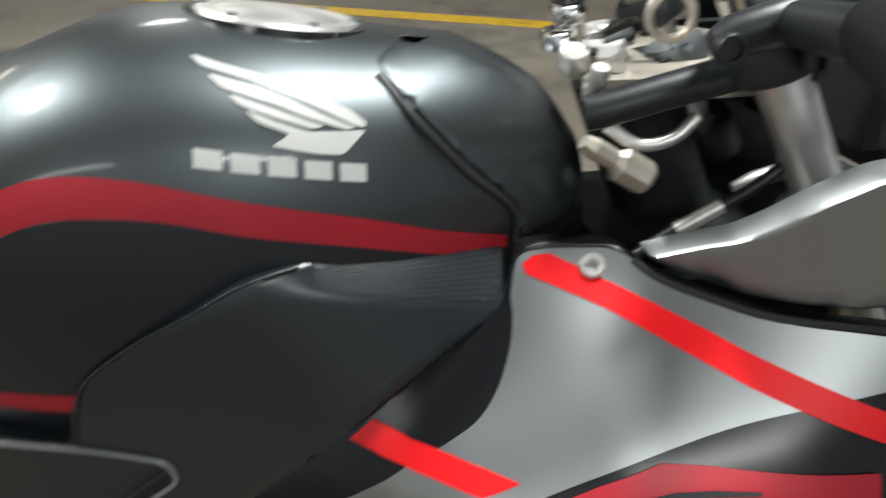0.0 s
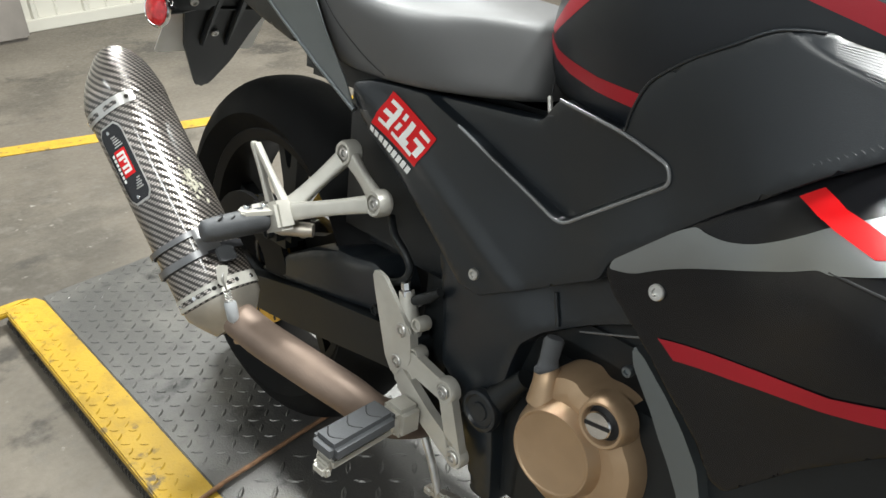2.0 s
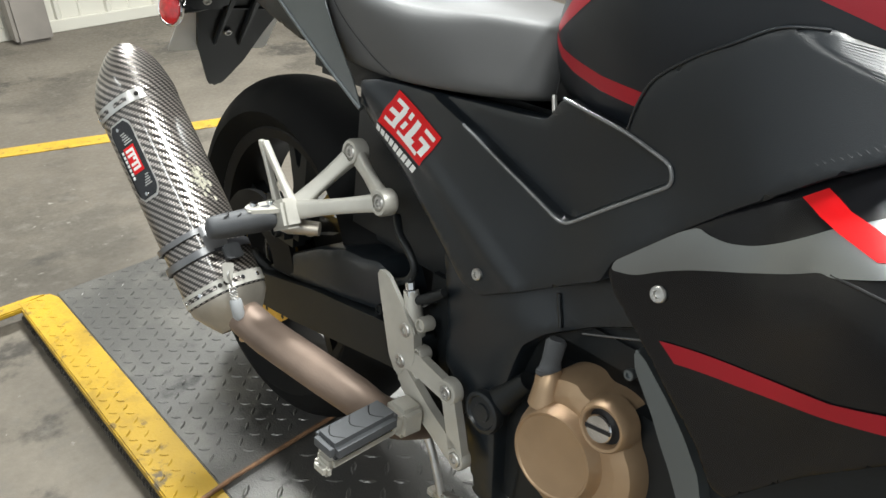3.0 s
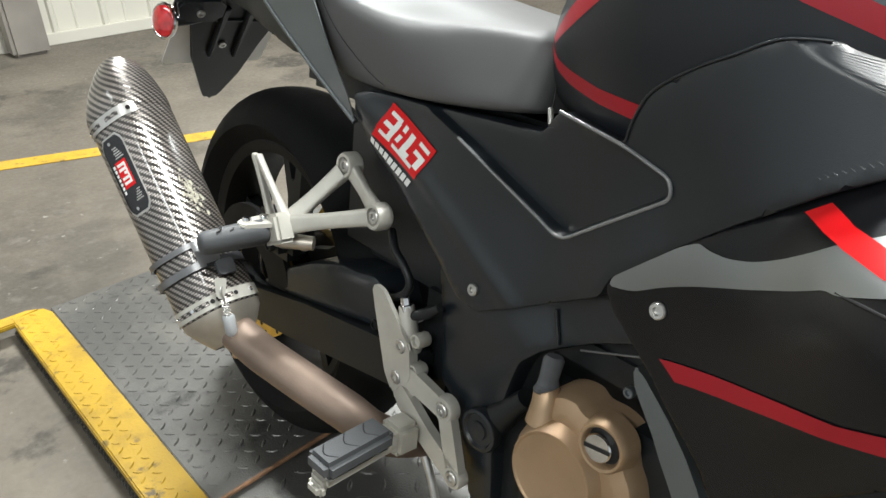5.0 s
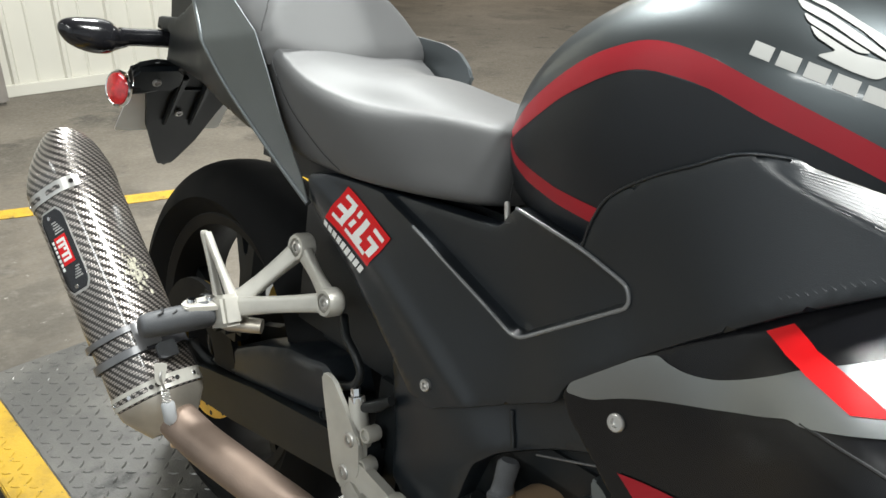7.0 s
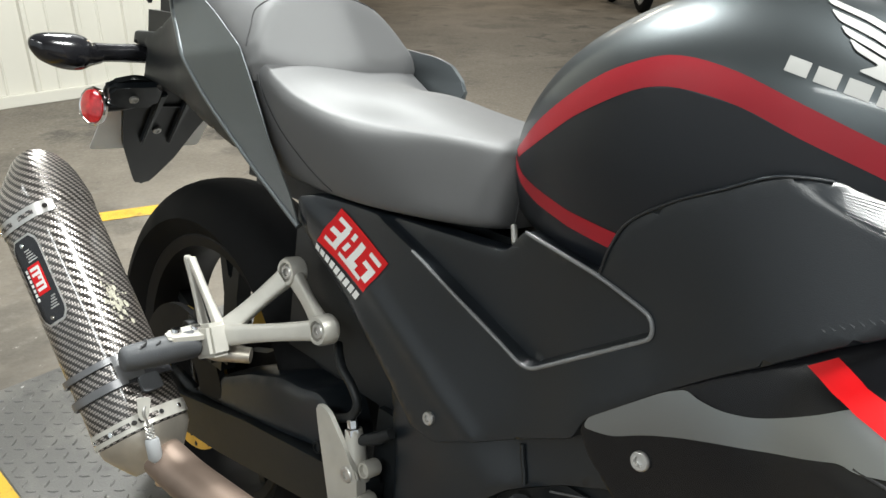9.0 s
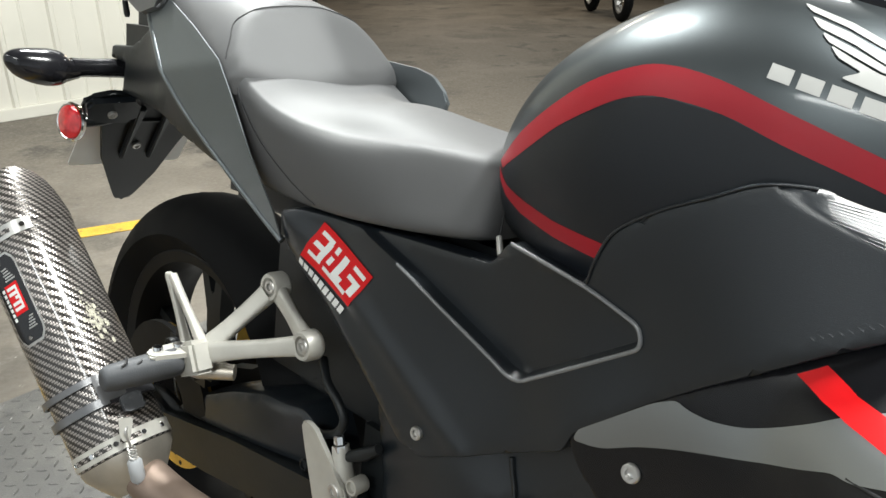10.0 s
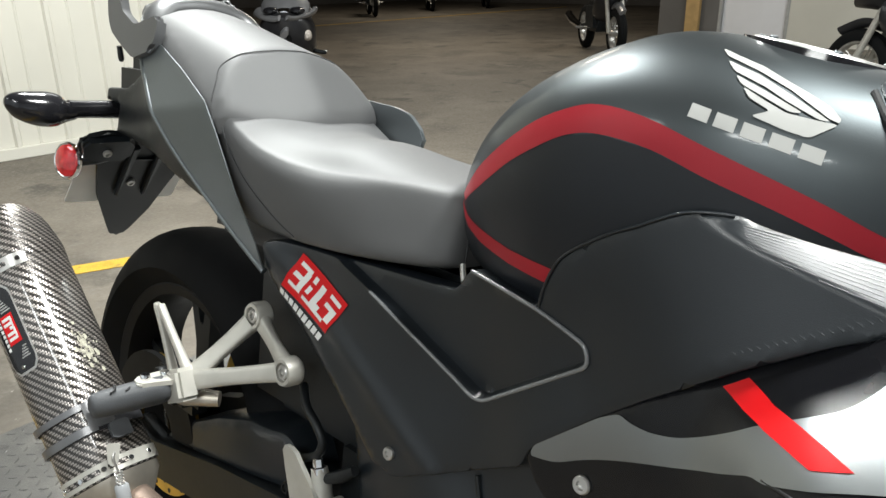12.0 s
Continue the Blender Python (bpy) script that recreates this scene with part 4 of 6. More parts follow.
for a, b in ((0.054, 0.062), (0.023, 0.033)):
    part("strap_band", patch(a, b, -6, 150, R + 0.0032, 0.0028, 24, 0.2), STRAPSTEEL, strap, "grey steel arm of the strap")
part("strap_end", patch(0.023, 0.062, -13, -4, R + 0.0032, 0.0030, 8, 0.8), STRAPSTEEL, strap, "rounded end of the strap loop")
part("strap_lug", patch(0.026, 0.050, -34, -11, R + 0.0030, 0.0032, 8, 1.2), STRAPSTEEL, strap, "lug of the strap under the footrest")
part("strap_pad", patch(0.004, 0.026, -50, -22, R + 0.0006, 0.009, 8, 1.2), PEGRUBBER, strap, "black rubber pad under the strap")
rnd = random.Random(7)
for k in range(110):
    a, h = rnd.gauss(-42, 8), rnd.gauss(0.134, 0.014)
    w = rnd.uniform(0.5, 1.8) if k % 3 else rnd.uniform(1.8, 4.2)
    part("mud_splash", patch(h - w * 0.0009, h + w * 0.0009, a - w * 0.7, a + w * 0.7, R - 0.0002, 0.0007, 3, 1.5), MUD, silencer)
part("inlet_cone", rings([oval(-0.036, R - 0.001), oval(-0.046, R - 0.003), oval(-0.060, 0.0445), oval(-0.072, 0.036), oval(-0.082, 0.0285)]), TITAN, silencer, "plain titanium inlet cone")
pipe_path = spline([MUF @ Vector((0, 0, -0.052)), (0.172, -0.215, 0.331), (0.205, -0.211, 0.326), (0.245, -0.204, 0.319), (0.293, -0.193, 0.313), (0.345, -0.177, 0.303), (0.385, -0.156, 0.287), (0.408, -0.133, 0.264), (0.418, -0.098, 0.244), (0.425, -0.045, 0.228), (0.43, 0.04, 0.21)], 6)
pipe = part("exhaust_pipe", tube(pipe_path, 0.0265, 24), PIPE, bike, "brown heat-tinted steel exhaust pipe")
S0, S1 = Vector((0.200, -0.240, 0.402)), Vector((0.212, -0.226, 0.312))
coil = []
for k in range(91):
    t = k / 90
    a = t * 2 * math.pi * 12
    coil.append(S0.lerp(S1, 0.18 + 0.64 * t) + 0.0052 * Vector((math.cos(a), math.sin(a) * 0.9, 0)))
spring = part("exhaust_spring", tube(coil, 0.0011, 6), STEEL, bike, "steel retaining spring with a grey sleeve")
part("sleeve", tube([S0.lerp(S1, 0.36), S0.lerp(S1, 0.40), S0.lerp(S1, 0.66), S0.lerp(S1, 0.70)], [0.006, 0.0085, 0.0085, 0.006], 14), material("grey_rubber", (0.30, 0.31, 0.32), 0.6), spring)
part("spring_tab", slab(rounded([(-0.008, 0.020), (0.008, 0.020), (0.006, -0.004), (0.0, -0.010), (-0.006, -0.004)], 0.004), Matrix.Translation(S0 + Vector((-0.002, -0.002, 0.000))) @ Vector((0.85, -0.45, 0.2)).to_track_quat("Z", "Y").to_matrix().to_4x4(), 0.002, 0.0005), ALLOY, spring, "teardrop steel tab")
part("hook", tube(spline([S0 + Vector((-0.004, 0.004, 0.012)), S0 + Vector((0, -0.003, 0.004)), S0.lerp(S1, 0.18)], 4), 0.0016, 8), STEEL, spring)
part("hook", tube(spline([S0.lerp(S1, 0.82), S1, S1 + Vector((0.006, 0.006, -0.004)), S1 + Vector((0.016, 0.006, 0.002))], 4), 0.0016, 8), STEEL, spring)
part("spring_lug", tube(spline([S1 + Vector((-0.012, 0.004, -0.006)), S1 + Vector((0.0, -0.003, -0.006)), S1 + Vector((0.020, 0.002, 0.004))], 4), 0.003, 8), BRONZE, spring)


# flat cast bars between bosses
def bar(a, b, wa, wb, deep, head=0.0, foot=0.0):
    """A cast bar of rounded rectangular section, slimmer in the middle, cut short at its ends by head and foot."""
    a, b = Vector(a), Vector(b)
    d = (b - a).normalized()
    a, b = a + d * head, b - d * foot
    out = Vector((0, -1, 0))
    out = (out - d * out.dot(d)).normalized()
    side, loops = d.cross(out), []
    for k in range(11):
        t = k / 10
        w = (wa + (wb - wa) * t) * (1 - 0.20 * math.sin(math.pi * t))
        ring = []
        for q in range(16):
            g = 2 * math.pi * (q + 0.5) / 16
            c, n = math.cos(g), math.sin(g)
            ring.append(a.lerp(b, t) + side * (w * math.copysign(abs(c) ** 0.5, c)) + out * (w * deep * math.copysign(abs(n) ** 0.5, n)))
        loops.append(ring)
    return rings(loops)


def boss(p, r, high, way=(0, -1, 0.05)):
    m = Matrix.Translation(p) @ Vector(way).normalized().to_track_quat("Z", "Y").to_matrix().to_4x4()
    return lathe([(r * 0.9, -high), (r, -high * 0.8), (r, high * 0.6), (r * 0.88, high), (r * 0.66, high), (r * 0.62, high * 0.55), (0.001, high * 0.55)], m, 28)


# pillion footrest hanger
PA, PB, PJ = Vector((0.262, -0.088, 0.581)), Vector((0.347, -0.100, 0.539)), Vector((0.205, -0.150, 0.487))
hanger = part("pillion_hanger", bar(PA, PJ, 0.0125, 0.0150, 0.62, 0.013), ALLOY, bike, "cast alloy pillion footrest hanger")
part("arm", bar(PB, PJ, 0.0120, 0.0150, 0.62, 0.013), ALLOY, hanger)
part("arm", bar(PA, PB, 0.0120, 0.0120, 0.6, 0.013, 0.013), ALLOY, hanger)
part("boss", boss(PA, 0.018, 0.011), ALLOY, hanger)
part("boss", boss(PB, 0.018, 0.011), ALLOY, hanger)
part("hook_loop", join(bar((0.121, -0.150, 0.562), (0.170, -0.152, 0.488), 0.0050, 0.0060, 1.0), bar((0.129, -0.150, 0.564), (0.212, -0.152, 0.497), 0.0050, 0.0070, 1.0), bar((0.119, -0.150, 0.561), (0.132, -0.150, 0.563), 0.0050, 0.0050, 1.0)), ALLOY, hanger, "open alloy luggage loop")
part("clevis", box(-0.026, 0.026, -0.014, 0.014, -0.021, 0.021, 0.005, Matrix.Translation(PJ + Vector((-0.004, -0.010, -0.006))) @ pose(0, 0, 0, 0, -25, 0)), ALLOY, hanger)
bolt("pivot_pin", PJ + Vector((-0.004, -0.024, -0.006)), (0, -1, 0), 0.008, hanger, ALLOY, socket=False)
for p in (PA, PB):
    bolt("screw", p + Vector((0, -0.0065, 0.0003)), (0, -1, 0.05), 0.0092, hanger)
peg2 = part("pillion_peg", tube(spline([(0.196, -0.168, 0.478), (0.191, -0.185, 0.476), (0.184, -0.220, 0.472), (0.177, -0.252, 0.468), (0.175, -0.262, 0.467)], 4), [0.012, 0.017, 0.020, 0.0215, 0.022, 0.022, 0.0218, 0.0216, 0.0214, 0.021, 0.0205, 0.020, 0.019, 0.018, 0.016, 0.012, 0.006], 16, flat=0.8), PEGRUBBER, bike, "folded black rubber pillion footrest")
for k in range(3):
    y = -0.200 - 0.017 * k
    part("groove", tube(spline([(0.203 + 0.18 * (y + 0.2) - 0.004, y - 0.010, 0.4870), (0.197 + 0.18 * (y + 0.2), y - 0.004, 0.4895), (0.183 + 0.18 * (y + 0.2), y + 0.002, 0.4888)], 3), 0.0016, 6), GROOVE, peg2)
clamp = part("peg_clamp", slab(rounded([(0.196, -0.150), (0.214, -0.168), (0.200, -0.214), (0.180, -0.210), (0.176, -0.160)], 0.006), Matrix.Translation((0, 0, 0.4890)), 0.006, 0.002), ALLOY, peg2, "small alloy clamp on the footrest")
for x, y in ((0.194, -0.176), (0.191, -0.200)):
    bolt("screw", (x, y, 0.4955), (0, 0, 1), 0.0062, clamp, CHROME, socket=False, high=0.006)
part("spring_collar", tube([(0.232, -0.120, 0.463), (0.200, -0.150, 0.462), (0.192, -0.158, 0.462)], [0.010, 0.012, 0.009], 14), TITAN, hanger)

# rider footrest plate
HG = Matrix.Translation((0, -0.094, 0)) @ pose(0, 0, 0, 90, 0, 0)
HEEL = [(0.354, 0.449), (0.366, 0.452), (0.379, 0.449), (0.415, 0.417), (0.426, 0.404), (0.437, 0.397), (0.444, 0.358), (0.441, 0.347), (0.426, 0.334), (0.417, 0.319), (0.409, 0.319), (0.393, 0.339), (0.362, 0.423)]
plate = part("rider_hanger", slab(rounded([(0.415, 0.400), (0.437, 0.395), (0.444, 0.352), (0.466, 0.343), (0.440, 0.322), (0.425, 0.310), (0.408, 0.322)], 0.007), HG, 0.008, 0.0015), ALLOY, bike, "cast alloy rider footrest plate with heel guard")
for arm in ([(0.415, 0.362), (0.444, 0.368), (0.500, 0.358), (0.520, 0.352), (0.518, 0.336), (0.500, 0.330), (0.440, 0.337), (0.418, 0.335)], [(0.408, 0.335), (0.428, 0.337), (0.482, 0.304), (0.546, 0.274), (0.550, 0.262), (0.530, 0.250), (0.466, 0.278), (0.418, 0.306)], [(0.499, 0.338), (0.518, 0.350), (0.524, 0.338), (0.550, 0.270), (0.548, 0.258), (0.528, 0.258)]):
    part("arm", slab(rounded(arm, 0.006), HG @ pose(0, 0, 0.001), 0.012, 0.003), ALLOY, plate)
part("boss", boss((0.508, -0.100, 0.344), 0.0175, 0.008, (0, -1, 0)), ALLOY, plate)
part("boss", boss((0.538, -0.100, 0.262), 0.0155, 0.008, (0, -1, 0)), ALLOY, plate)
part("heel_guard", slab(rounded(HEEL, 0.006), HG @ pose(0, 0, 0.008), 0.006, 0.002), ALLOY, plate, "smooth heel guard")
for x, z in ((0.508, 0.344), (0.538, 0.262), (0.417, 0.342), (0.421, 0.390)):
    bolt("screw", (x, -0.1065, z), (0, -1, 0), 0.0095, plate)
for x, z in ((0.446, 0.408), (0.446, 0.364)):
    part("lug", boss((x, -0.097, z), 0.010, 0.010), ALLOY, plate)
pivot = part("peg_bracket", join(box(0.435, 0.475, -0.145, -0.105, 0.262, 0.305, 0.007), boss((0.455, -0.147, 0.284), 0.016, 0.006)), ALLOY, plate)
peg = part("rider_peg", box(-0.016, 0.016, -0.105, 0.008, -0.012, 0.006, 0.005, Matrix.Translation((0.452, -0.145, 0.281)) @ pose(0, 0, 0, 4, 0, 3)), ALLOY, bike, "alloy rider footrest")
part("lip", box(-0.014, 0.014, -0.112, -0.098, -0.022, -0.004, 0.005, Matrix.Translation((0.452, -0.145, 0.281)) @ pose(0, 0, 0, 4, 0, 3)), ALLOY, peg)
rub = part("rubber", box(-0.023, 0.023, -0.106, -0.002, 0.004, 0.0293, 0.007, Matrix.Translation((0.452, -0.145, 0.281)) @ pose(0, 0, 0, 4, 0, 3)), PEGRUBBER, peg, "ribbed black rubber pad")
for k in range(3):
    y = -0.024 - 0.030 * k
    m = Matrix.Translation((0.452, -0.145, 0.281)) @ pose(0, 0, 0, 4, 0, 3)
    part("groove", tube(spline([m @ Vector((-0.015, y, 0.0286)), m @ Vector((0.0, y - 0.010, 0.0288)), m @ Vector((0.015, y, 0.0286))], 3), 0.0011, 6), GROOVE, peg)

# rear brake cylinder and hoses
cyl = part("brake_cylinder", tube([(0.407, -0.092, 0.437), (0.413, -0.092, 0.418), (0.432, -0.090, 0.360), (0.436, -0.090, 0.34)], [0.010, 0.012, 0.012, 0.008], 16), ALLOY, bike, "alloy rear brake master cylinder")
part("banjo_bolt", lathe([(0.008, 0), (0.009, 0.002), (0.009, 0.009), (0.006, 0.010), (0.006, 0.019), (0.004, 0.020)], Matrix.Translation((0.410, -0.094, 0.430)) @ pose(0, 0, 0, 0, -15, 0), 6), CHROME, cyl, "plated banjo bolt", smooth=False)
part("brake_hose", tube(spline([(0.345, -0.075, 0.515), (0.370, -0.088, 0.500), (0.395, -0.092, 0.488), (0.409, -0.092, 0.470), (0.400, -0.092, 0.450), (0.372, -0.09, 0.434), (0.34, -0.085, 0.425)], 6), 0.0055, 12), FRAMEBLACK, bike, "black brake hose")
part("hose_union", tube([(0.415, -0.09, 0.425), (0.445, -0.088, 0.443), (0.462, -0.086, 0.457)], [0.006, 0.008, 0.006], 12), FRAMEBLACK, bike)
part("braided_hose", tube(spline([(0.436, -0.06, 0.215), (0.455, -0.06, 0.185), (0.472, -0.06, 0.150), (0.485, -0.06, 0.12)], 5), 0.006, 12), STEEL, bike, "braided steel hose")
for k in range(9):
    x, z = 0.46 + 0.0135 * k, 0.130 + 0.0045 * k
    part("chain_link", box(x - 0.008, x + 0.008, -0.066, -0.050, z - 0.006, z + 0.006, 0.003), STEEL, bike, "greasy steel chain link" if k == 0 else "")

# chain guard over the swing arm, mud guard behind
GUARD = field([(-0.02, 0.285, -0.088), (0.06, 0.34, -0.090), (0.164, 0.394, -0.090), (0.255, 0.43, -0.088), (0.32, 0.43, -0.084), (0.37, 0.39, -0.082), (0.2, 0.34, -0.094), (0.34, 0.34, -0.088)])
part("chain_guard", shell(rounded([(0.030, 0.312), (0.042, 0.325), (0.104, 0.369), (0.182, 0.409), (0.252, 0.434), (0.292, 0.437), (0.323, 0.444), (0.345, 0.436), (0.366, 0.400), (0.372, 0.378), (0.350, 0.373), (0.205, 0.347), (0.10, 0.324)], 0.01), GUARD, 0.05, 0.008, 0.014), BLACK, bike, "black moulded swing arm cover")
part("arm_bolt", boss((0.348, -0.090, 0.382), 0.008, 0.006), FRAMEBLACK, bike)
part("caliper", join(box(0.02, 0.135, -0.110, -0.055, 0.385, 0.450, 0.016), boss((0.06, -0.112, 0.43), 0.014, 0.006), boss((0.10, -0.112, 0.41), 0.010, 0.006)), FRAMEBLACK, bike, "black rear brake caliper")
part("caliper_bracket", slab([(0.124 * math.cos(a), 0.314 + 0.124 * math.sin(a)) for a in (radians(8 + 9.5 * k) for k in range(21))] + [(0.06 * math.cos(a), 0.314 + 0.06 * math.sin(a)) for a in (radians(198 - 9.5 * k) for k in range(21))], Matrix.Translation((0, -0.082, 0)) @ pose(0, 0, 0, 90, 0, 0), 0.010, 0.002), RIMBLACK, bike, "black brake caliper bracket")
part("caliper_pin", tube([(0.155, -0.09, 0.430), (0.185, -0.105, 0.442), (0.20, -0.112, 0.447)], [0.009, 0.011, 0.008], 14), TITAN, bike)

# engine
EC = Vector((0.692, -0.085, 0.378))
ENG = Matrix.Translation(EC) @ Vector((0.10, -1, 0.06)).to_track_quat("Z", "Y").to_matrix().to_4x4()
engine = part("engine_block", box(0.60, 0.92, -0.080, 0.11, 0.20, 0.47, 0.02), FRAMEBLACK, bike, "black engine block")
CASE = [(0.625, 0.346), (0.623, 0.386), (0.635, 0.417), (0.644, 0.440), (0.663, 0.457), (0.687, 0.462), (0.702, 0.455), (0.723, 0.456), (0.743, 0.450), (0.756, 0.430), (0.761, 0.418), (0.771, 0.403), (0.778, 0.378), (0.775, 0.345), (0.755, 0.312), (0.72, 0.292), (0.68, 0.289), (0.645, 0.306)]
cover = part("clutch_cover", shell([q.to_2d() for q in spline([(a, b, 0) for a, b in CASE], 4, True)], lambda x, z: -0.1065, 0.045, 0.022, 0.006), BRONZE, engine, "bronze painted clutch cover")
SIDEWAYS = Vector((0.05, -1, 0.03)).to_track_quat("Z", "Y").to_matrix().to_4x4()
part("cover_face", lathe([(0.058, -0.004), (0.055, 0.006), (0.0515, 0.012), (0.0495, 0.017), (0.0480, 0.0195), (0.0465, 0.0195), (0.0455, 0.0182), (0.0440, 0.0178), (0.0005, 0.0180)], Matrix.Translation((0.685, -0.1035, 0.373)) @ SIDEWAYS, 56), BRONZE, cover, "round raised face of the cover")
part("cover_ear", lathe([(0.030, -0.012), (0.0275, 0.002), (0.0262, 0.010), (0.0240, 0.0125), (0.0215, 0.0120), (0.0195, 0.008), (0.0190, -0.004)], Matrix.Translation((0.733, -0.106, 0.437)) @ SIDEWAYS, 36), BRONZE, cover, "bronze filler boss")
part("sight_hole", lathe([(0.0200, -0.003), (0.0195, 0.002), (0.0001, 0.0021)], Matrix.Translation((0.733, -0.106, 0.437)) @ SIDEWAYS, 28), GROOVE, cover)
plug = part("slotted_plug", lathe([(0.0150, 0.0), (0.0150, 0.008), (0.0138, 0.0095), (0.0001, 0.0098)], Matrix.Translation((0.7295, -0.1075, 0.434)) @ SIDEWAYS, 24), CHROME, engine, "silver slotted plug")
part("slot", box(-0.0145, 0.0145, -0.0022, 0.0022, 0, 0.0008, 0, Matrix.Translation((0.7300, -0.1170, 0.4345)) @ SIDEWAYS @ pose(0, 0, 0, 0, 0, 8)), GROOVE, plug)
letters = bpy.data.curves.new("lettering", "FONT")
letters.body, letters.size, letters.extrude, letters.align_x = "OIL", 0.0078, 0.0003, "CENTER"
letters.materials.append(STEEL)
word = new("lettering", letters)
word.parent = plug
word.matrix_world = bike.matrix_world @ Matrix.Translation((0.7295, -0.1178, 0.4345)) @ pose(0, 0, 0, 90, 0, 0) @ pose(0, -0.0098, 0.0004, 0, 0, 8)
part("filler_neck", tube([(0.652, -0.100, 0.412), (0.650, -0.099, 0.432), (0.648, -0.097, 0.445), (0.647, -0.097, 0.4465)], [0.020, 0.0160, 0.0150, 0.0135], 20), BRONZE, engine, "bronze oil filler neck")
part("dipstick_cap", tube([(0.647, -0.097, 0.445), (0.647, -0.097, 0.4495), (0.646, -0.096, 0.4515), (0.645, -0.095, 0.460), (0.6455, -0.093, 0.482), (0.646, -0.0928, 0.486)], [0.0150, 0.0150, 0.0125, 0.0105, 0.0115, 0.009], 16, flat=0.6), PEGRUBBER, engine, "grey oil dipstick cap")
for k in range(5):
    part("embossed_bar", box(-0.0045, 0.0045, -0.0006, 0.0004, -0.0036, 0.0036, 0.0003, Matrix.Translation((0.655 + 0.0145 * k, -0.1220 + 0.0006 * k, 0.3650 - 0.0018 * k))), BRONZE, cover)
for x, z in ((0.640, 0.462), (0.73, 0.485), (0.745, 0.512)):
    bolt("screw", (x, -0.08, z), (0, -1, 0), 0.006, engine, GREY)
part("cross_tube", tube([(0.665, -0.078, 0.498), (0.74, -0.08, 0.528)], 0.0013, 8), RAIL, bike)
part("frame_rail", slab(rounded([(0.739, 0.527), (0.752, 0.522), (0.762, 0.513), (0.784, 0.494), (0.808, 0.469), (0.830, 0.440), (0.845, 0.40), (0.855, 0.33), (0.828, 0.33), (0.820, 0.40), (0.802, 0.429), (0.788, 0.448), (0.773, 0.471), (0.745, 0.507)], 0.006), Matrix.Translation((0, -0.082, 0)) @ pose(0, 0, 0, 90, 0, 0), 0.020, 0.006), GREY, bike, "grey frame rail behind the fairing")
LOWC = field([(0.46, 0.43, -0.076), (0.63, 0.515, -0.078), (0.7, 0.56, -0.083), (0.55, 0.25, -0.078), (0.58, 0.40, -0.086), (0.5, 0.38, -0.083), (0.60, 0.475, -0.089), (0.53, 0.46, -0.086)])
low = part("frame_cover", shell(rounded([(0.435, 0.500), (0.462, 0.416), (0.470, 0.357), (0.492, 0.346), (0.509, 0.334), (0.515, 0.298), (0.535, 0.235), (0.545, 0.20), (0.585, 0.20), (0.578, 0.272), (0.573, 0.314), (0.576, 0.36), (0.581, 0.385), (0.589, 0.418), (0.599, 0.451), (0.623, 0.476), (0.68, 0.512), (0.735, 0.540), (0.735, 0.575), (0.695, 0.580), (0.600, 0.535), (0.53, 0.50), (0.49, 0.515)], 0.008), LOWC, 0.03, 0.006, 0.012), BLACK, bike, "black moulded lower frame cover")
part("pivot_arm", tube([(0.574, -0.080, 0.362), (0.588, -0.078, 0.382), (0.606, -0.076, 0.406)], [0.019, 0.015, 0.012], 16), FRAMEBLACK, bike, "black pivot arm")
part("pivot_cap", lathe([(0.026, -0.006), (0.028, 0.002), (0.026, 0.0065), (0.022, 0.0075), (0.0195, 0.0045), (0.0120, 0.0045), (0.0110, 0.0065), (0.0001, 0.007)], Matrix.Translation((0.563, -0.094, 0.345)) @ pose(0, 0, 0, 90, 0, 0), 40), BLACK, bike, "round black swing arm pivot cap")
part("seat_base", box(0.12, 0.33, -0.074, 0.10, 0.66, 0.765, 0.012), FRAMEBLACK, bike, "black seat base")
part("inner_frame", box(0.20, 0.95, -0.055, 0.085, 0.44, 0.70, 0.02), FRAMEBLACK, bike, "black frame and airbox")
part("front_body", box(0.80, 1.25, -0.085, 0.12, 0.30, 0.70, 0.03), FRAMEBLACK, bike, "black radiator and inner fairing")
bolt("screw", (0.527, side_skin(0.527, 0.513) - 0.0005, 0.513), (0, -1, 0.1), 0.0070, side)
bolt("screw", (0.758, FAIR(0.758, 0.595) - 0.0005, 0.595), (0, -1, 0.1), 0.0078, fairing)
bolt("screw", (1.004, FAIR(1.004, 0.804) - 0.0005, 0.804), (-0.2, -1, 0.9), 0.0080, fairing)
part("cable_tie", tube([Vector((x, LOWC(x, z) - 0.0015, z)) for x, z in ((0.627, 0.528), (0.631, 0.515), (0.637, 0.503), (0.640, 0.494))], 0.0026, 8), FRAMEBLACK, low)
part("pivot_plate", box(0.405, 0.475, -0.064, 0.08, 0.24, 0.47, 0.01), FRAMEBLACK, bike, "black swing arm pivot plate")
part("crankcase", box(0.445, 0.78, -0.060, 0.09, 0.20, 0.52, 0.02), FRAMEBLACK, bike, "black crankcase behind the covers")

# stickers
stk = part("sticker", film([(0.342, 0.682), (0.430, 0.645), (0.399, 0.602), (0.311, 0.636)], side_skin, 0.0010), BRIGHTRED, side, "red diamond sticker with white blocks")
O, U, W2 = Vector((0.342, 0.682)), Vector((0.430 - 0.342, 0.645 - 0.682)), Vector((0.311 - 0.342, 0.636 - 0.682))


def mark(pts, mat=WHITE, lift=0.0015):
    part("sticker_block", film([O + U * a + W2 * b for a, b in pts], side_skin, lift, 0.006), mat, side)


def blockmark(a0, a1, b0, b1):
    mark([(a0, b0), (a1, b0), (a1, b1), (a0, b1)])


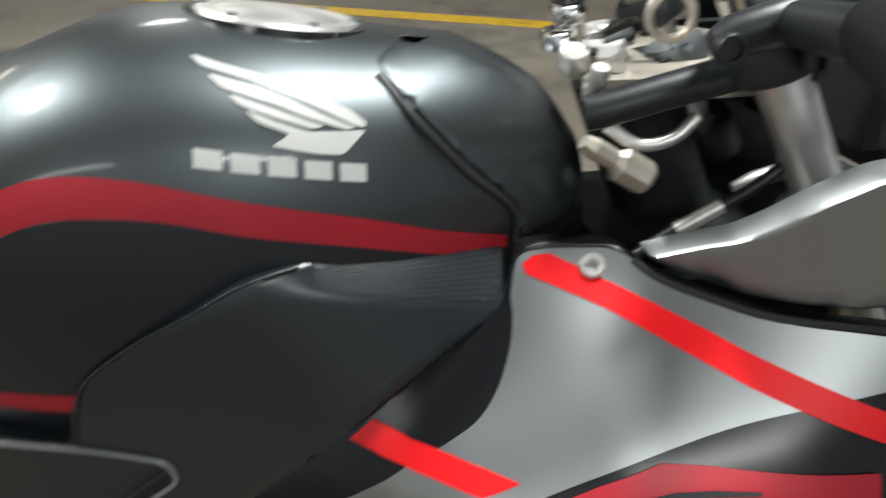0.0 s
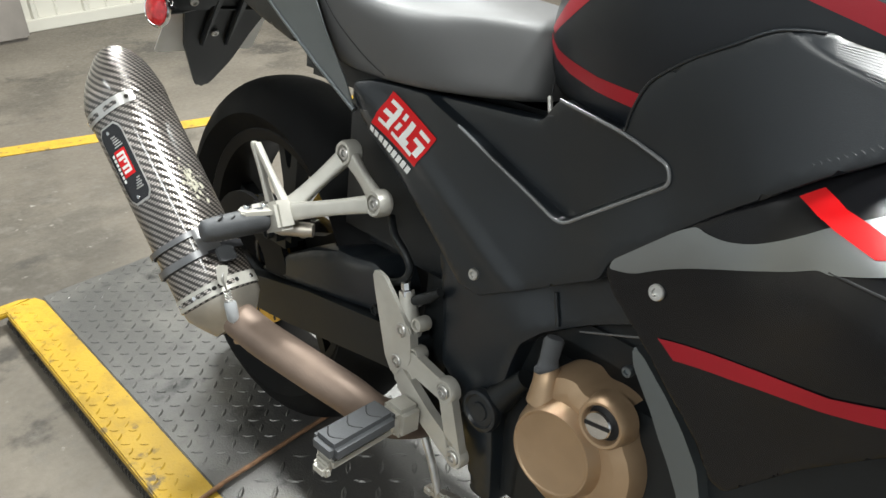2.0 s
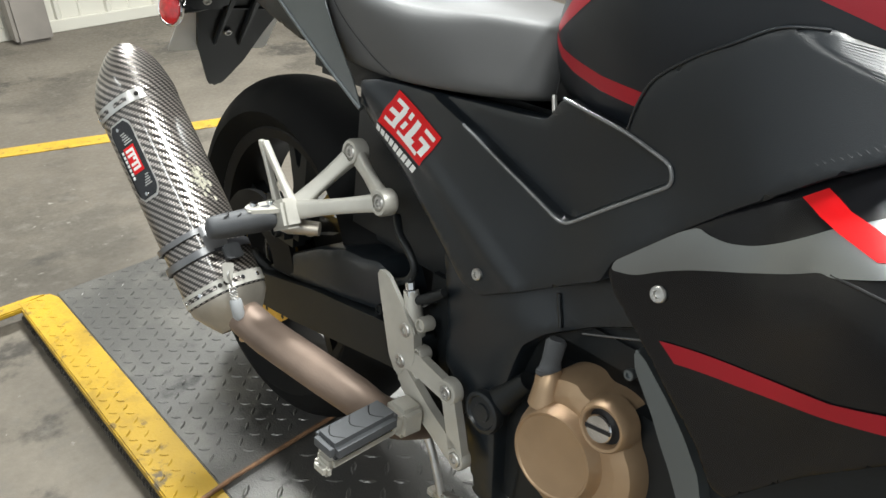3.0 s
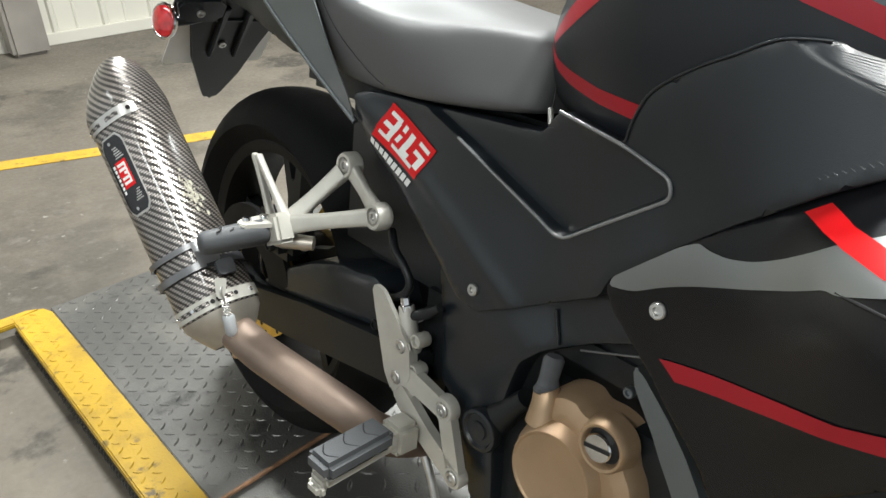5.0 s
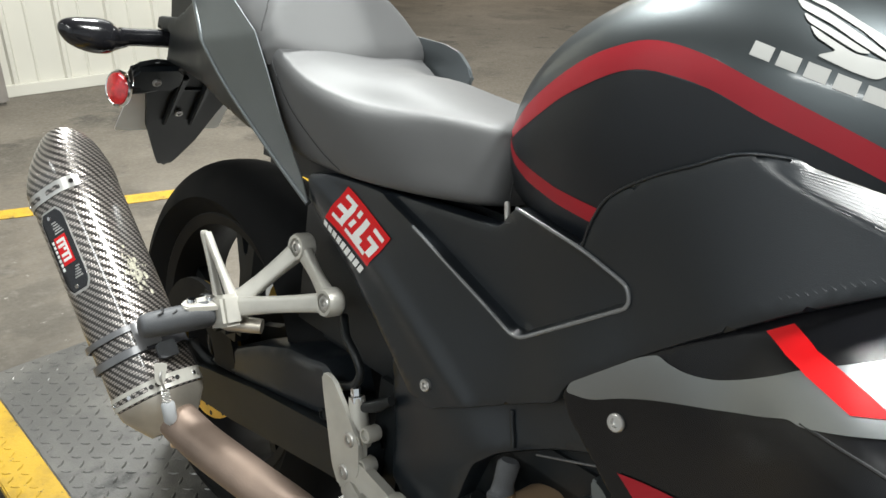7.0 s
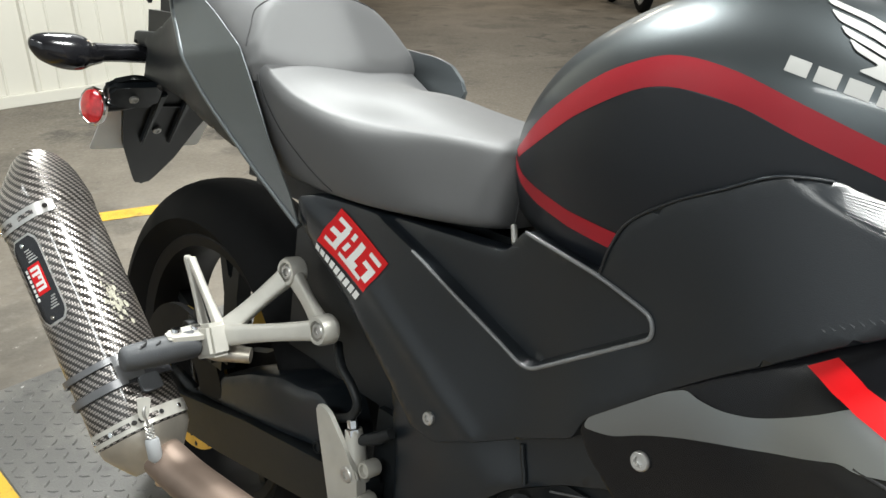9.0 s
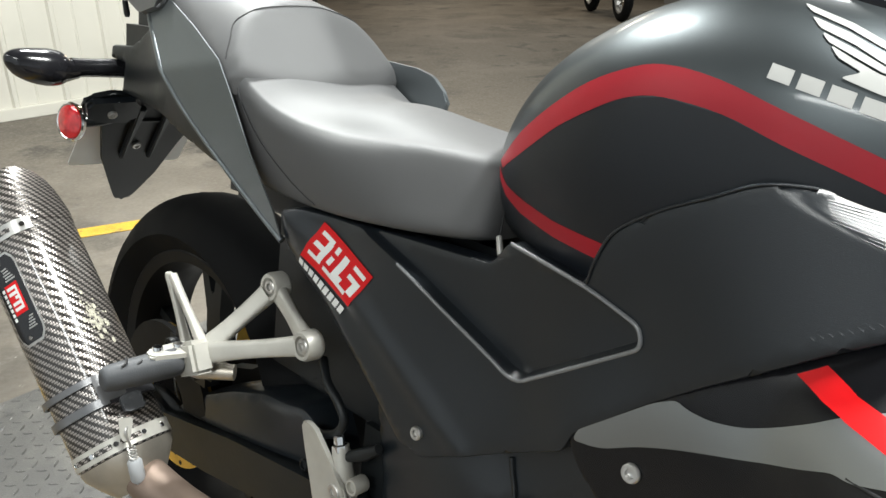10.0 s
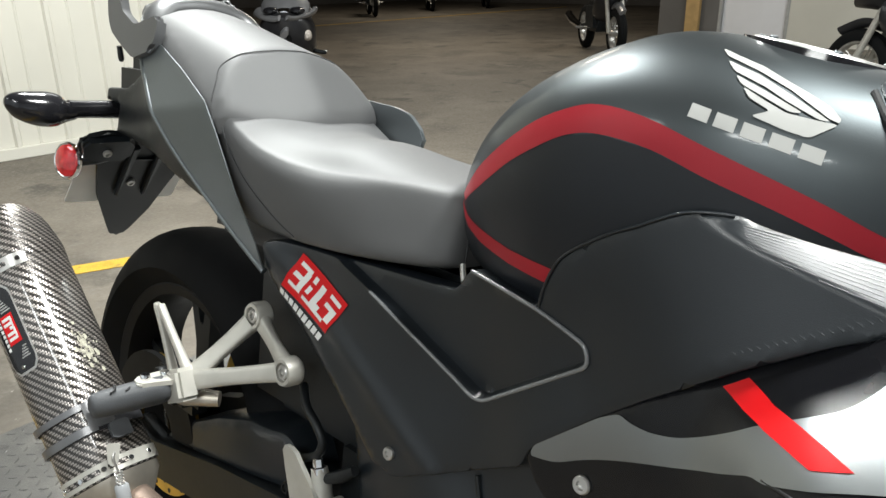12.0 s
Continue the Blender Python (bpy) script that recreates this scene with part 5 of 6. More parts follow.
blockmark(0.07, 0.30, 0.14, 0.25)
blockmark(0.22, 0.31, 0.25, 0.80)
blockmark(0.07, 0.22, 0.42, 0.53)
blockmark(0.07, 0.22, 0.70, 0.81)
blockmark(0.37, 0.44, 0.16, 0.34)
blockmark(0.37, 0.44, 0.44, 0.62)
blockmark(0.37, 0.62, 0.72, 0.83)
blockmark(0.52, 0.62, 0.18, 0.72)
blockmark(0.62, 0.70, 0.60, 0.83)
blockmark(0.72, 0.94, 0.14, 0.25)
blockmark(0.72, 0.94, 0.38, 0.49)
blockmark(0.84, 0.94, 0.49, 0.72)
blockmark(0.70, 0.84, 0.72, 0.83)
for k in range(9):
    a = 0.01 + 0.108 * k
    blockmark(a, a + 0.082, 1.06, 1.24)

# wing mark and letter-high bars on the tank
WING = [[(0.787, 0.939), (0.821, 0.928), (0.859, 0.911), (0.869, 0.906), (0.877, 0.899), (0.8765, 0.8965), (0.871, 0.8985), (0.845, 0.9135), (0.820, 0.9248), (0.795, 0.9335)],
        [(0.797, 0.9305), (0.822, 0.9222), (0.846, 0.9108), (0.872, 0.8970), (0.866, 0.8972), (0.845, 0.9065), (0.828, 0.9150), (0.806, 0.9232)],
        [(0.808, 0.9210), (0.828, 0.9130), (0.856, 0.9005), (0.849, 0.9000), (0.832, 0.9075), (0.814, 0.9152)],
        [(0.816, 0.9135), (0.831, 0.9065), (0.847, 0.8993), (0.867, 0.8965), (0.877, 0.8955), (0.864, 0.8855), (0.850, 0.8885), (0.828, 0.8955), (0.838, 0.8995), (0.823, 0.9065)]]
for w in WING:
    part("wing_mark", film(rounded([Vector(q) for q in w], 0.003), TANKSKIN, 0.0008, 0.006), MARKFILM, tank, "white wing-shaped mark")
for k in range(5):
    x = 0.790 + 0.0178 * k
    z = 0.8945 - 0.0043 * k
    part("letter_bar", film([(x, z - 0.0042), (x + 0.0004, z + 0.0050), (x + 0.0142, z + 0.0018), (x + 0.0138, z - 0.0074)], TANKSKIN, 0.0008, 0.005), MARKFILM, tank)

# ---- front of the tank and cockpit ----
FRONT = [(0.884, 0.926), (0.905, 0.935), (0.935, 0.925), (0.972, 0.905), (0.995, 0.886), (1.008, 0.862), (1.010, 0.838), (1.005, 0.818), (0.966, 0.812), (0.964, 0.836), (0.937, 0.865), (0.909, 0.898)]
front_cover = part("tank_side_cover", shell(rounded(FRONT, 0.006, 3), lambda x, z: on_tank(x, z) - 0.004, 0.006, 0.003, 0.008), TANK, bike, "satin charcoal front tank cover")
groove = spline([(0.886, on_tank(0.886, 0.919) - 0.001, 0.919), (0.906, on_tank(0.906, 0.895) - 0.002, 0.895), (0.934, on_tank(0.934, 0.862) - 0.002, 0.862), (0.961, on_tank(0.961, 0.834) - 0.002, 0.834), (0.962, on_tank(0.962, 0.814) - 0.002, 0.812)], 5)
part("joint", tube(groove, 0.0025, 8), GROOVE, tank, "black joint between tank and front cover")
CAP = Matrix.Translation((0.826, YC, 0.9445)) @ pose(0, 0, 0, 0, 10.5, 0)
cap = part("fuel_cap", lathe([(0.052, -0.010), (0.052, 0.001), (0.050, 0.0035), (0.044, 0.0042), (0.042, 0.0030), (0.038, 0.0032), (0.030, 0.0052), (0.0001, 0.0058)], CAP, 48), STEEL, tank, "polished fuel filler cap")
part("cap_surround", lathe([(0.052, -0.004), (0.0535, 0.0015), (0.058, 0.0020), (0.0595, -0.004)], CAP, 48), GLOSSBLACK, tank, "black ring round the filler cap")
for k in range(6):
    bolt("screw", CAP @ Vector((0.047 * math.cos(k * math.pi / 3), 0.047 * math.sin(k * math.pi / 3), 0.0035)), (0.18, 0, 0.98), 0.0032, cap, GREY, high=0.0020)

# knee pad ribs
for k in range(10):
    x0, z0 = 0.823 + 0.0012 * k, 0.8275 - 0.0014 * k
    x1, z1 = 0.951, 0.8110 - 0.0027 * k
    path = [Vector((x0 + (x1 - x0) * t, 0, z0 + (z1 - z0) * t)) for t in (0, 0.15, 0.35, 0.6, 0.85, 1)]
    for q in path:
        q.y = side_skin(q.x, q.z) + 0.0004
    part("rib", tube(path, [0.0002, 0.0004, 0.0005, 0.0006, 0.0006, 0.0005], 6), BLACK, side)
for k in range(22):
    f = k / 21
    x, z, far = 0.850 + 0.092 * f, 0.746 + 0.057 * f, 0.7 + 0.5 * f
    path = [Vector((x, 0, z)), Vector((x + 0.009 * far, 0, z - 0.0055 * far)), Vector((x + 0.019 * far, 0, z - 0.0125 * far))]
    path = [q for q in path if gap((q.x, q.z), SIDE_EDGE)[1] and gap((q.x, q.z), SIDE_EDGE)[0] > 0.004]
    if len(path) < 2:
        continue
    for q in path:
        q.y = side_skin(q.x, q.z) + 0.0009
    part("rib", tube(path, [0.0007, 0.0011, 0.0011], 8), BLACK, side)

# upper cowl over the fairing
UPPER = field([(1.04, 0.803, -0.100), (1.1, 0.785, -0.133), (1.17, 0.778, -0.150), (1.07, 0.83, -0.125), (1.1, 0.86, -0.155), (1.2, 0.86, -0.19)])
cowl = part("upper_cowl", shell(rounded([(1.035, 0.809), (1.059, 0.822), (1.078, 0.831), (1.091, 0.844), (1.104, 0.860), (1.125, 0.878), (1.20, 0.90), (1.26, 0.86), (1.24, 0.80), (1.137, 0.790), (1.109, 0.792), (1.086, 0.794), (1.055, 0.801)], 0.006, 3), UPPER, 0.02, 0.004, 0.012), SILVER, bike, "satin silver upper cowl")
seam = [Vector((x, min(FAIR(x, z), UPPER(x, z)) - 0.001, z)) for x, z in ((1.028, 0.808), (1.040, 0.800), (1.064, 0.793), (1.099, 0.785), (1.16, 0.778), (1.22, 0.77))]
part("joint", tube(spline(seam, 4), 0.0024, 8), GROOVE, cowl, "black joint under the cowl")

# fork, clamps and bars
for y in (-0.085, 0.115):
    leg = part("fork_leg", tube([(1.095, y, 0.945), (1.10, y, 0.93), (1.145, y, 0.835), (1.26, y, 0.59)], [0.0145, 0.0155, 0.0155, 0.0155], 24), STEEL, bike, "bright steel fork tube")
    part("fork_cap", lathe([(0.021, -0.006), (0.021, 0.008), (0.014, 0.010), (0.013, 0.016), (0.0001, 0.0165)], Matrix.Translation((1.091, y, 0.953)) @ pose(0, 0, 0, 0, -25, 0), 24), CHROME, leg)
    part("clip_on", join(boss((1.104, y, 0.924), 0.026, 0.012, (-0.42, 0, 0.9)), tube(spline([(1.10, y, 0.935), (1.09, y + math.copysign(0.05, y), 0.945), (1.05, y + math.copysign(0.20, y), 0.955), (0.99, y + math.copysign(0.30, y), 0.950)], 5), 0.0115, 14)), FRAMEBLACK, bike, "black clip-on handlebar")
    part("lower_clamp", boss((1.155, y, 0.815), 0.032, 0.02, (-0.42, 0, 0.9)), FRAMEBLACK, bike)
part("grip", tube(spline([(1.075, -0.215, 0.953), (1.03, -0.32, 0.953), (0.985, -0.39, 0.950)], 5), 0.016, 16), RUBBER, bike, "black rubber grip")
part("top_yoke", slab(rounded([(1.004, -0.050), (1.017, -0.025), (1.040, 0.02), (1.030, 0.06), (1.085, 0.15), (1.135, 0.14), (1.160, 0.09), (1.130, 0.02), (1.120, -0.058), (1.05, -0.056)], 0.010), Matrix.Translation((0, 0, 0.892)), 0.014, 0.004), TITAN, bike, "grey cast top yoke")
part("yoke_arm", tube(spline([(1.003, -0.070, 0.892), (1.014, -0.072, 0.894), (1.06, -0.075, 0.905), (1.102, -0.078, 0.914), (1.130, -0.080, 0.914)], 4), 0.011, 12, flat=0.85), FRAMEBLACK, bike, "black handlebar bracket")
part("steering_head", tube([(1.05, YC, 0.90), (1.085, YC, 0.80), (1.10, YC, 0.74)], 0.035, 20), FRAMEBLACK, bike, "black steering head")
part("stem_nut", lathe([(0.018, 0), (0.02, 0.003), (0.02, 0.012), (0.012, 0.014), (0.0001, 0.014)], Matrix.Translation((1.045, YC, 0.914)) @ pose(0, 0, 0, 0, -20, 0), 6), CHROME, bike, "chrome stem nut", smooth=False)
for x, y, z, r in ((1.012, 0.035, 0.915, 0.013), (1.016, 0.012, 0.905, 0.011), (1.052, 0.045, 0.912, 0.012), (1.040, 0.0, 0.910, 0.009), (1.038, 0.03, 0.918, 0.010), (1.024, 0.06, 0.93, 0.013), (1.010, -0.02, 0.908, 0.008), (1.030, -0.03, 0.910, 0.008), (1.012, -0.06, 0.907, 0.006)):
    bolt("plated_nut", (x, y, z), (-0.3 + 20 * (y - 0.02) % 0.5, -0.5 + 30 * z % 0.6, 0.8), r, bike, CHROME if r > 0.0125 else STEEL, socket=r > 0.012, high=0.010)
ring_c = Vector((1.075, -0.005, 0.934))
ringpts = [ring_c + 0.0145 * Vector((math.cos(a) * 0.9, math.cos(a) * -0.3, math.sin(a))) for a in (2 * math.pi * k / 24 for k in range(25))]
part("key_ring", tube(ringpts, 0.0032, 8), TITAN, bike, "steel key ring in the ignition lock")
part("ignition_lock", lathe([(0.020, -0.02), (0.021, 0.0), (0.019, 0.004), (0.0001, 0.004)], Matrix.Translation((1.085, 0.01, 0.912)) @ pose(0, 0, 0, 0, -20, 0), 24), GREY, bike, "ignition lock")
part("brake_pipe", tube(spline([(1.022, -0.052, 0.878), (1.040, -0.055, 0.866), (1.062, -0.055, 0.868), (1.078, -0.052, 0.880)], 5), 0.0045, 10), STEEL, bike, "plated brake pipe")
part("switch_block", tube([(1.005, -0.060, 0.872), (1.012, -0.060, 0.867), (1.024, -0.060, 0.859), (1.028, -0.060, 0.856), (1.044, -0.060, 0.846), (1.047, -0.060, 0.844)], [0.005, 0.007, 0.007, 0.0115, 0.0115, 0.009], 8), TITAN, bike, "grey cable connector", smooth=False)
part("hose_clip", tube([(1.104, -0.055, 0.833), (1.118, -0.055, 0.837), (1.134, -0.055, 0.841)], [0.003, 0.006, 0.006], 10), STEEL, bike)
bolt("screw", (1.114, -0.078, 0.814), (-0.3, -1, 0.3), 0.006, bike, GREY)
part("master_cylinder", join(tube([(1.052, -0.118, 0.936), (1.062, -0.118, 0.938), (1.095, -0.118, 0.945), (1.115, -0.118, 0.949)], [0.006, 0.011, 0.013, 0.011], 14), boss((1.057, -0.128, 0.934), 0.008, 0.004)), FRAMEBLACK, bike, "black brake master cylinder")
part("lever_stay", box(1.098, 1.118, -0.135, -0.118, 0.915, 1.0, 0.006), FRAMEBLACK, bike, "black lever stay")
part("cable", tube(spline([(1.035, -0.080, 0.803), (1.058, -0.082, 0.819), (1.10, -0.085, 0.842), (1.13, -0.08, 0.862)], 5), 0.0038, 10), FRAMEBLACK, bike, "black control cable")
part("cable_end", tube([(1.058, -0.083, 0.819), (1.084, -0.085, 0.834)], 0.0052, 10), STEEL, bike, "plated cable adjuster")
part("inner_panel", box(1.00, 1.28, -0.075, 0.11, 0.70, 0.80, 0.02), FRAMEBLACK, bike, "black inner cockpit panel")
part("far_panel", box(1.13, 1.30, 0.12, 0.16, 0.75, 0.93, 0.02), FRAMEBLACK, bike, "black far fairing inner")
part("screen_bracket", box(1.155, 1.175, -0.13, -0.11, 0.87, 1.0, 0.004, pose(0, 0, 0)), FRAMEBLACK, bike, "black mirror stay")
part("indicator_lens", lathe([(0.002, 0.012), (0.016, 0.008), (0.020, 0.0), (0.016, -0.01)], Matrix.Translation((1.27, 0.02, 0.915)) @ pose(0, 0, 0, 60, 20, 0), 20), material("orange_lens", (0.8, 0.12, 0.02), 0.25), bike, "orange indicator lens")

part("instrument_panel", box(1.17, 1.24, -0.10, 0.13, 0.84, 1.0, 0.02, pose(0, 0, 0)), FRAMEBLACK, bike, "black instrument panel")
for y in (-0.16, 0.19):
    part("mirror_stay", tube(spline([(1.22, y * 0.8, 0.93), (1.20, y, 1.0), (1.15, y * 1.3, 1.08)], 5), 0.009, 10), FRAMEBLACK, bike, "black mirror stay")
part("left_grip", tube(spline([(1.075, 0.245, 0.953), (1.03, 0.35, 0.953), (0.985, 0.42, 0.950)], 5), 0.016, 16), RUBBER, bike, "black rubber grip")
part("left_switch", box(1.05, 1.10, 0.17, 0.22, 0.935, 0.985, 0.01), FRAMEBLACK, bike, "black switch block")

# ---- tail ----
D = Vector((-0.092, 0, -0.109)).normalized()
TP = Matrix(((0, D.x, D.z, -0.322), (1, 0, 0, 0.014), (0, D.z, -D.x, 0.654), (0, 0, 0, 1)))
holder = part("plate_holder", slab(rounded([(-0.064 - 0.014, -0.064), (-0.048, 0.046), (-0.028, 0.089), (0.004, 0.158), (0.014, 0.168), (0.030, 0.168), (0.040, 0.152), (0.062, 0.088), (0.076, 0.004), (0.091, -0.060), (0.075, -0.108), (-0.012, -0.118), (-0.075, -0.125), (-0.110, -0.112), (-0.118, -0.094), (-0.105, -0.065)], 0.008), TP @ pose(0, 0, -0.008), 0.010, 0.003), FRAMEBLACK, bike, "black plastic number plate holder")
for a, b in ((-0.030, -0.016), (0.020, 0.034)):
    part("rib", slab([(a, -0.10), (b, -0.10), (b - 0.004, 0.03), (a + 0.006, 0.03)], TP @ pose(0, 0, -0.0205), 0.013, 0.002), BLACK, holder)
part("cross_rib", slab([(-0.075, -0.066), (0.085, -0.066), (0.085, -0.062), (-0.075, -0.062)], TP @ pose(0, 0, -0.013), 0.006, 0.001), BLACK, holder)
part("pod", slab(rounded([(-0.118, -0.112), (-0.03, -0.122), (-0.03, -0.070), (-0.105, -0.068)], 0.012), TP @ pose(0, 0, -0.020), 0.014, 0.005), BLACK, holder)
for a, b in ((-0.073, -0.091), (0.047, -0.098), (-0.001, 0.001)):
    q = TP @ Vector((a, b, -0.010 if b > -0.05 else -0.021))
    bolt("screw", q, TP.to_3x3() @ Vector((0, 0, -1)), 0.0075, holder)
part("number_plate", slab(rounded([(-0.095, -0.06), (0.105, -0.06), (0.108, 0.068), (-0.096, 0.074)], 0.008), TP @ pose(0, 0, 0.006), 0.0015, 0.0005), WHITE, bike, "white back of the number plate")
rf = Matrix.Translation((-0.305, -0.103, 0.689)) @ Vector((0.27, -0.95, 0.08)).to_track_quat("Z", "Y").to_matrix().to_4x4()
reflector = part("reflector", lathe([(0.029, -0.008), (0.030, -0.002), (0.0275, 0.0), (0.027, 0.002), (0.020, 0.005), (0.0001, 0.0065)], rf, 36), REDGLASS, bike, "round red side reflector in a chrome rim")
part("rim", lathe([(0.0275, -0.006), (0.0315, -0.006), (0.0325, -0.001), (0.0300, 0.0015), (0.0278, 0.0)], rf, 36), CHROME, reflector, "chrome rim")
part("stem", tube([(-0.298, -0.095, 0.689), (-0.285, -0.065, 0.692), (-0.28, -0.04, 0.700)], [0.010, 0.007, 0.008], 12), BLACK, reflector)
sg = part("turn_signal", tube(spline([(-0.270, -0.206, 0.783), (-0.272, -0.195, 0.784), (-0.272, -0.165, 0.779), (-0.271, -0.135, 0.777), (-0.270, -0.118, 0.776), (-0.270, -0.105, 0.778)], 4), [0.003, 0.008, 0.012, 0.015, 0.018, 0.021, 0.0235, 0.0255, 0.027, 0.028, 0.0285, 0.028, 0.027, 0.0255, 0.023, 0.020, 0.018, 0.0165, 0.016, 0.0155, 0.015], 18, flat=1.0), GLOSSBLACK, bike, "gloss black rear turn signal with clear lens")
part("stalk", tube(spline([(-0.270, -0.112, 0.779), (-0.270, -0.07, 0.781), (-0.268, -0.03, 0.782), (-0.26, 0.0, 0.78)], 4), [0.0155, 0.015, 0.0145, 0.0145, 0.0145, 0.015], 16), GLOSSBLACK, sg)
part("lens", tube(spline([(-0.279, -0.196, 0.784), (-0.284, -0.165, 0.780), (-0.284, -0.135, 0.777), (-0.281, -0.118, 0.776)], 4), [0.005, 0.012, 0.018, 0.021, 0.023, 0.024, 0.024, 0.022], 14), CLEAR, sg, "clear lens")
UT = field([(-0.15, 0.857, -0.045), (-0.285, 0.81, -0.045), (-0.06, 0.768, -0.07), (-0.24, 0.753, -0.05), (0.1, 0.75, -0.085), (0.0, 0.83, -0.09)])
part("under_tail", shell(rounded([(-0.05, 0.872), (-0.152, 0.857), (-0.215, 0.823), (-0.283, 0.819), (-0.285, 0.797), (-0.232, 0.795), (-0.236, 0.748), (-0.06, 0.735), (0.10, 0.70), (0.14, 0.72), (0.02, 0.82)], 0.006), UT, 0.10, 0.006, 0.014), FRAMEBLACK, bike, "black plastic undertail")
part("tail_lamp_housing", box(-0.27, -0.10, -0.035, 0.065, 0.80, 0.875, 0.02), FRAMEBLACK, bike, "black tail lamp housing")
# a forked blade on each side: one arm rises to the back, the other meets the pillion seat
BLADE = rounded([(0.000, 0.886), (-0.047, 0.872), (-0.092, 0.889), (-0.133, 0.907), (-0.155, 0.928), (-0.172, 0.955), (-0.190, 1.010), (-0.158, 1.010), (-0.140, 0.966), (-0.116, 0.940), (-0.066, 0.920), (-0.030, 0.929), (-0.004, 0.938), (0.004, 0.912)], 0.010, 4)
for s in (1, -1):
    y = -0.094 if s > 0 else 2 * (YC + 0.012) + 0.088
    part("grab_rail", slab(BLADE, pose(0, y, 0.89 if s > 0 else 0.868, 90 - 14 * s) @ pose(0, -0.89, 0), 0.014, 0.006, 4), RAIL, bike, "forked gunmetal grab rail")
part("tail_panel", tube(spline([(-0.045, -0.075, 0.905), (-0.078, -0.050, 0.948), (-0.085, 0.015, 0.962), (-0.078, 0.085, 0.948), (-0.045, 0.110, 0.905)], 6), 0.026, 16, flat=0.55), RAIL, bike, "gunmetal tail panel behind the pillion seat")
part("rail_hook", tube([(-0.118, -0.098, 0.89), (-0.120, -0.094, 0.872), (-0.121, -0.093, 0.868)], [0.004, 0.0045, 0.003], 10), BLACK, bike)

# stitched seams on the seats
SEATSKIN = skin_of(rider_seat)
PILSKIN = skin_of(pillion)


def stitched(name, pts, skin, parent):
    """A sewn seam: the line of points is pressed on to the cushion, with a raised welt and short stitches."""
    laid = []
    for q in spline([Vector(p) for p in pts], 8):
        hit = skin.find_nearest(q)
        laid.append(hit[0] + hit[1] * 0.0004)
    part(name, tube(laid, 0.0007, 6), SEAMTHREAD, parent, "sewn seam")


stitched("seam", [(0.185, -0.105, 0.835), (0.200, -0.112, 0.800), (0.235, -0.112, 0.755), (0.290, -0.108, 0.715), (0.330, -0.102, 0.695)], SEATSKIN, rider_seat)
stitched("seam", [(0.176, -0.122, 0.842), (0.164, -0.112, 0.868), (0.150, -0.098, 0.887), (0.152, -0.075, 0.897), (0.160, -0.03, 0.909), (0.164, 0.03, 0.911), (0.158, 0.08, 0.902), (0.150, 0.125, 0.885)], PILSKIN, pillion)
stitched("seam", [(-0.015, -0.10, 0.88), (-0.02, -0.096, 0.91), (-0.025, -0.08, 0.935)], PILSKIN, pillion)
stitched("seam", [(0.552, -0.042, 0.788), (0.560, -0.048, 0.76), (0.560, -0.050, 0.72)], SEATSKIN, rider_seat)
part("seat_hook", tube(spline([(0.570, -0.070, 0.724), (0.576, -0.075, 0.717), (0.581, -0.079, 0.711)], 4), 0.0028, 8), STEEL, bike, "steel seat hook")


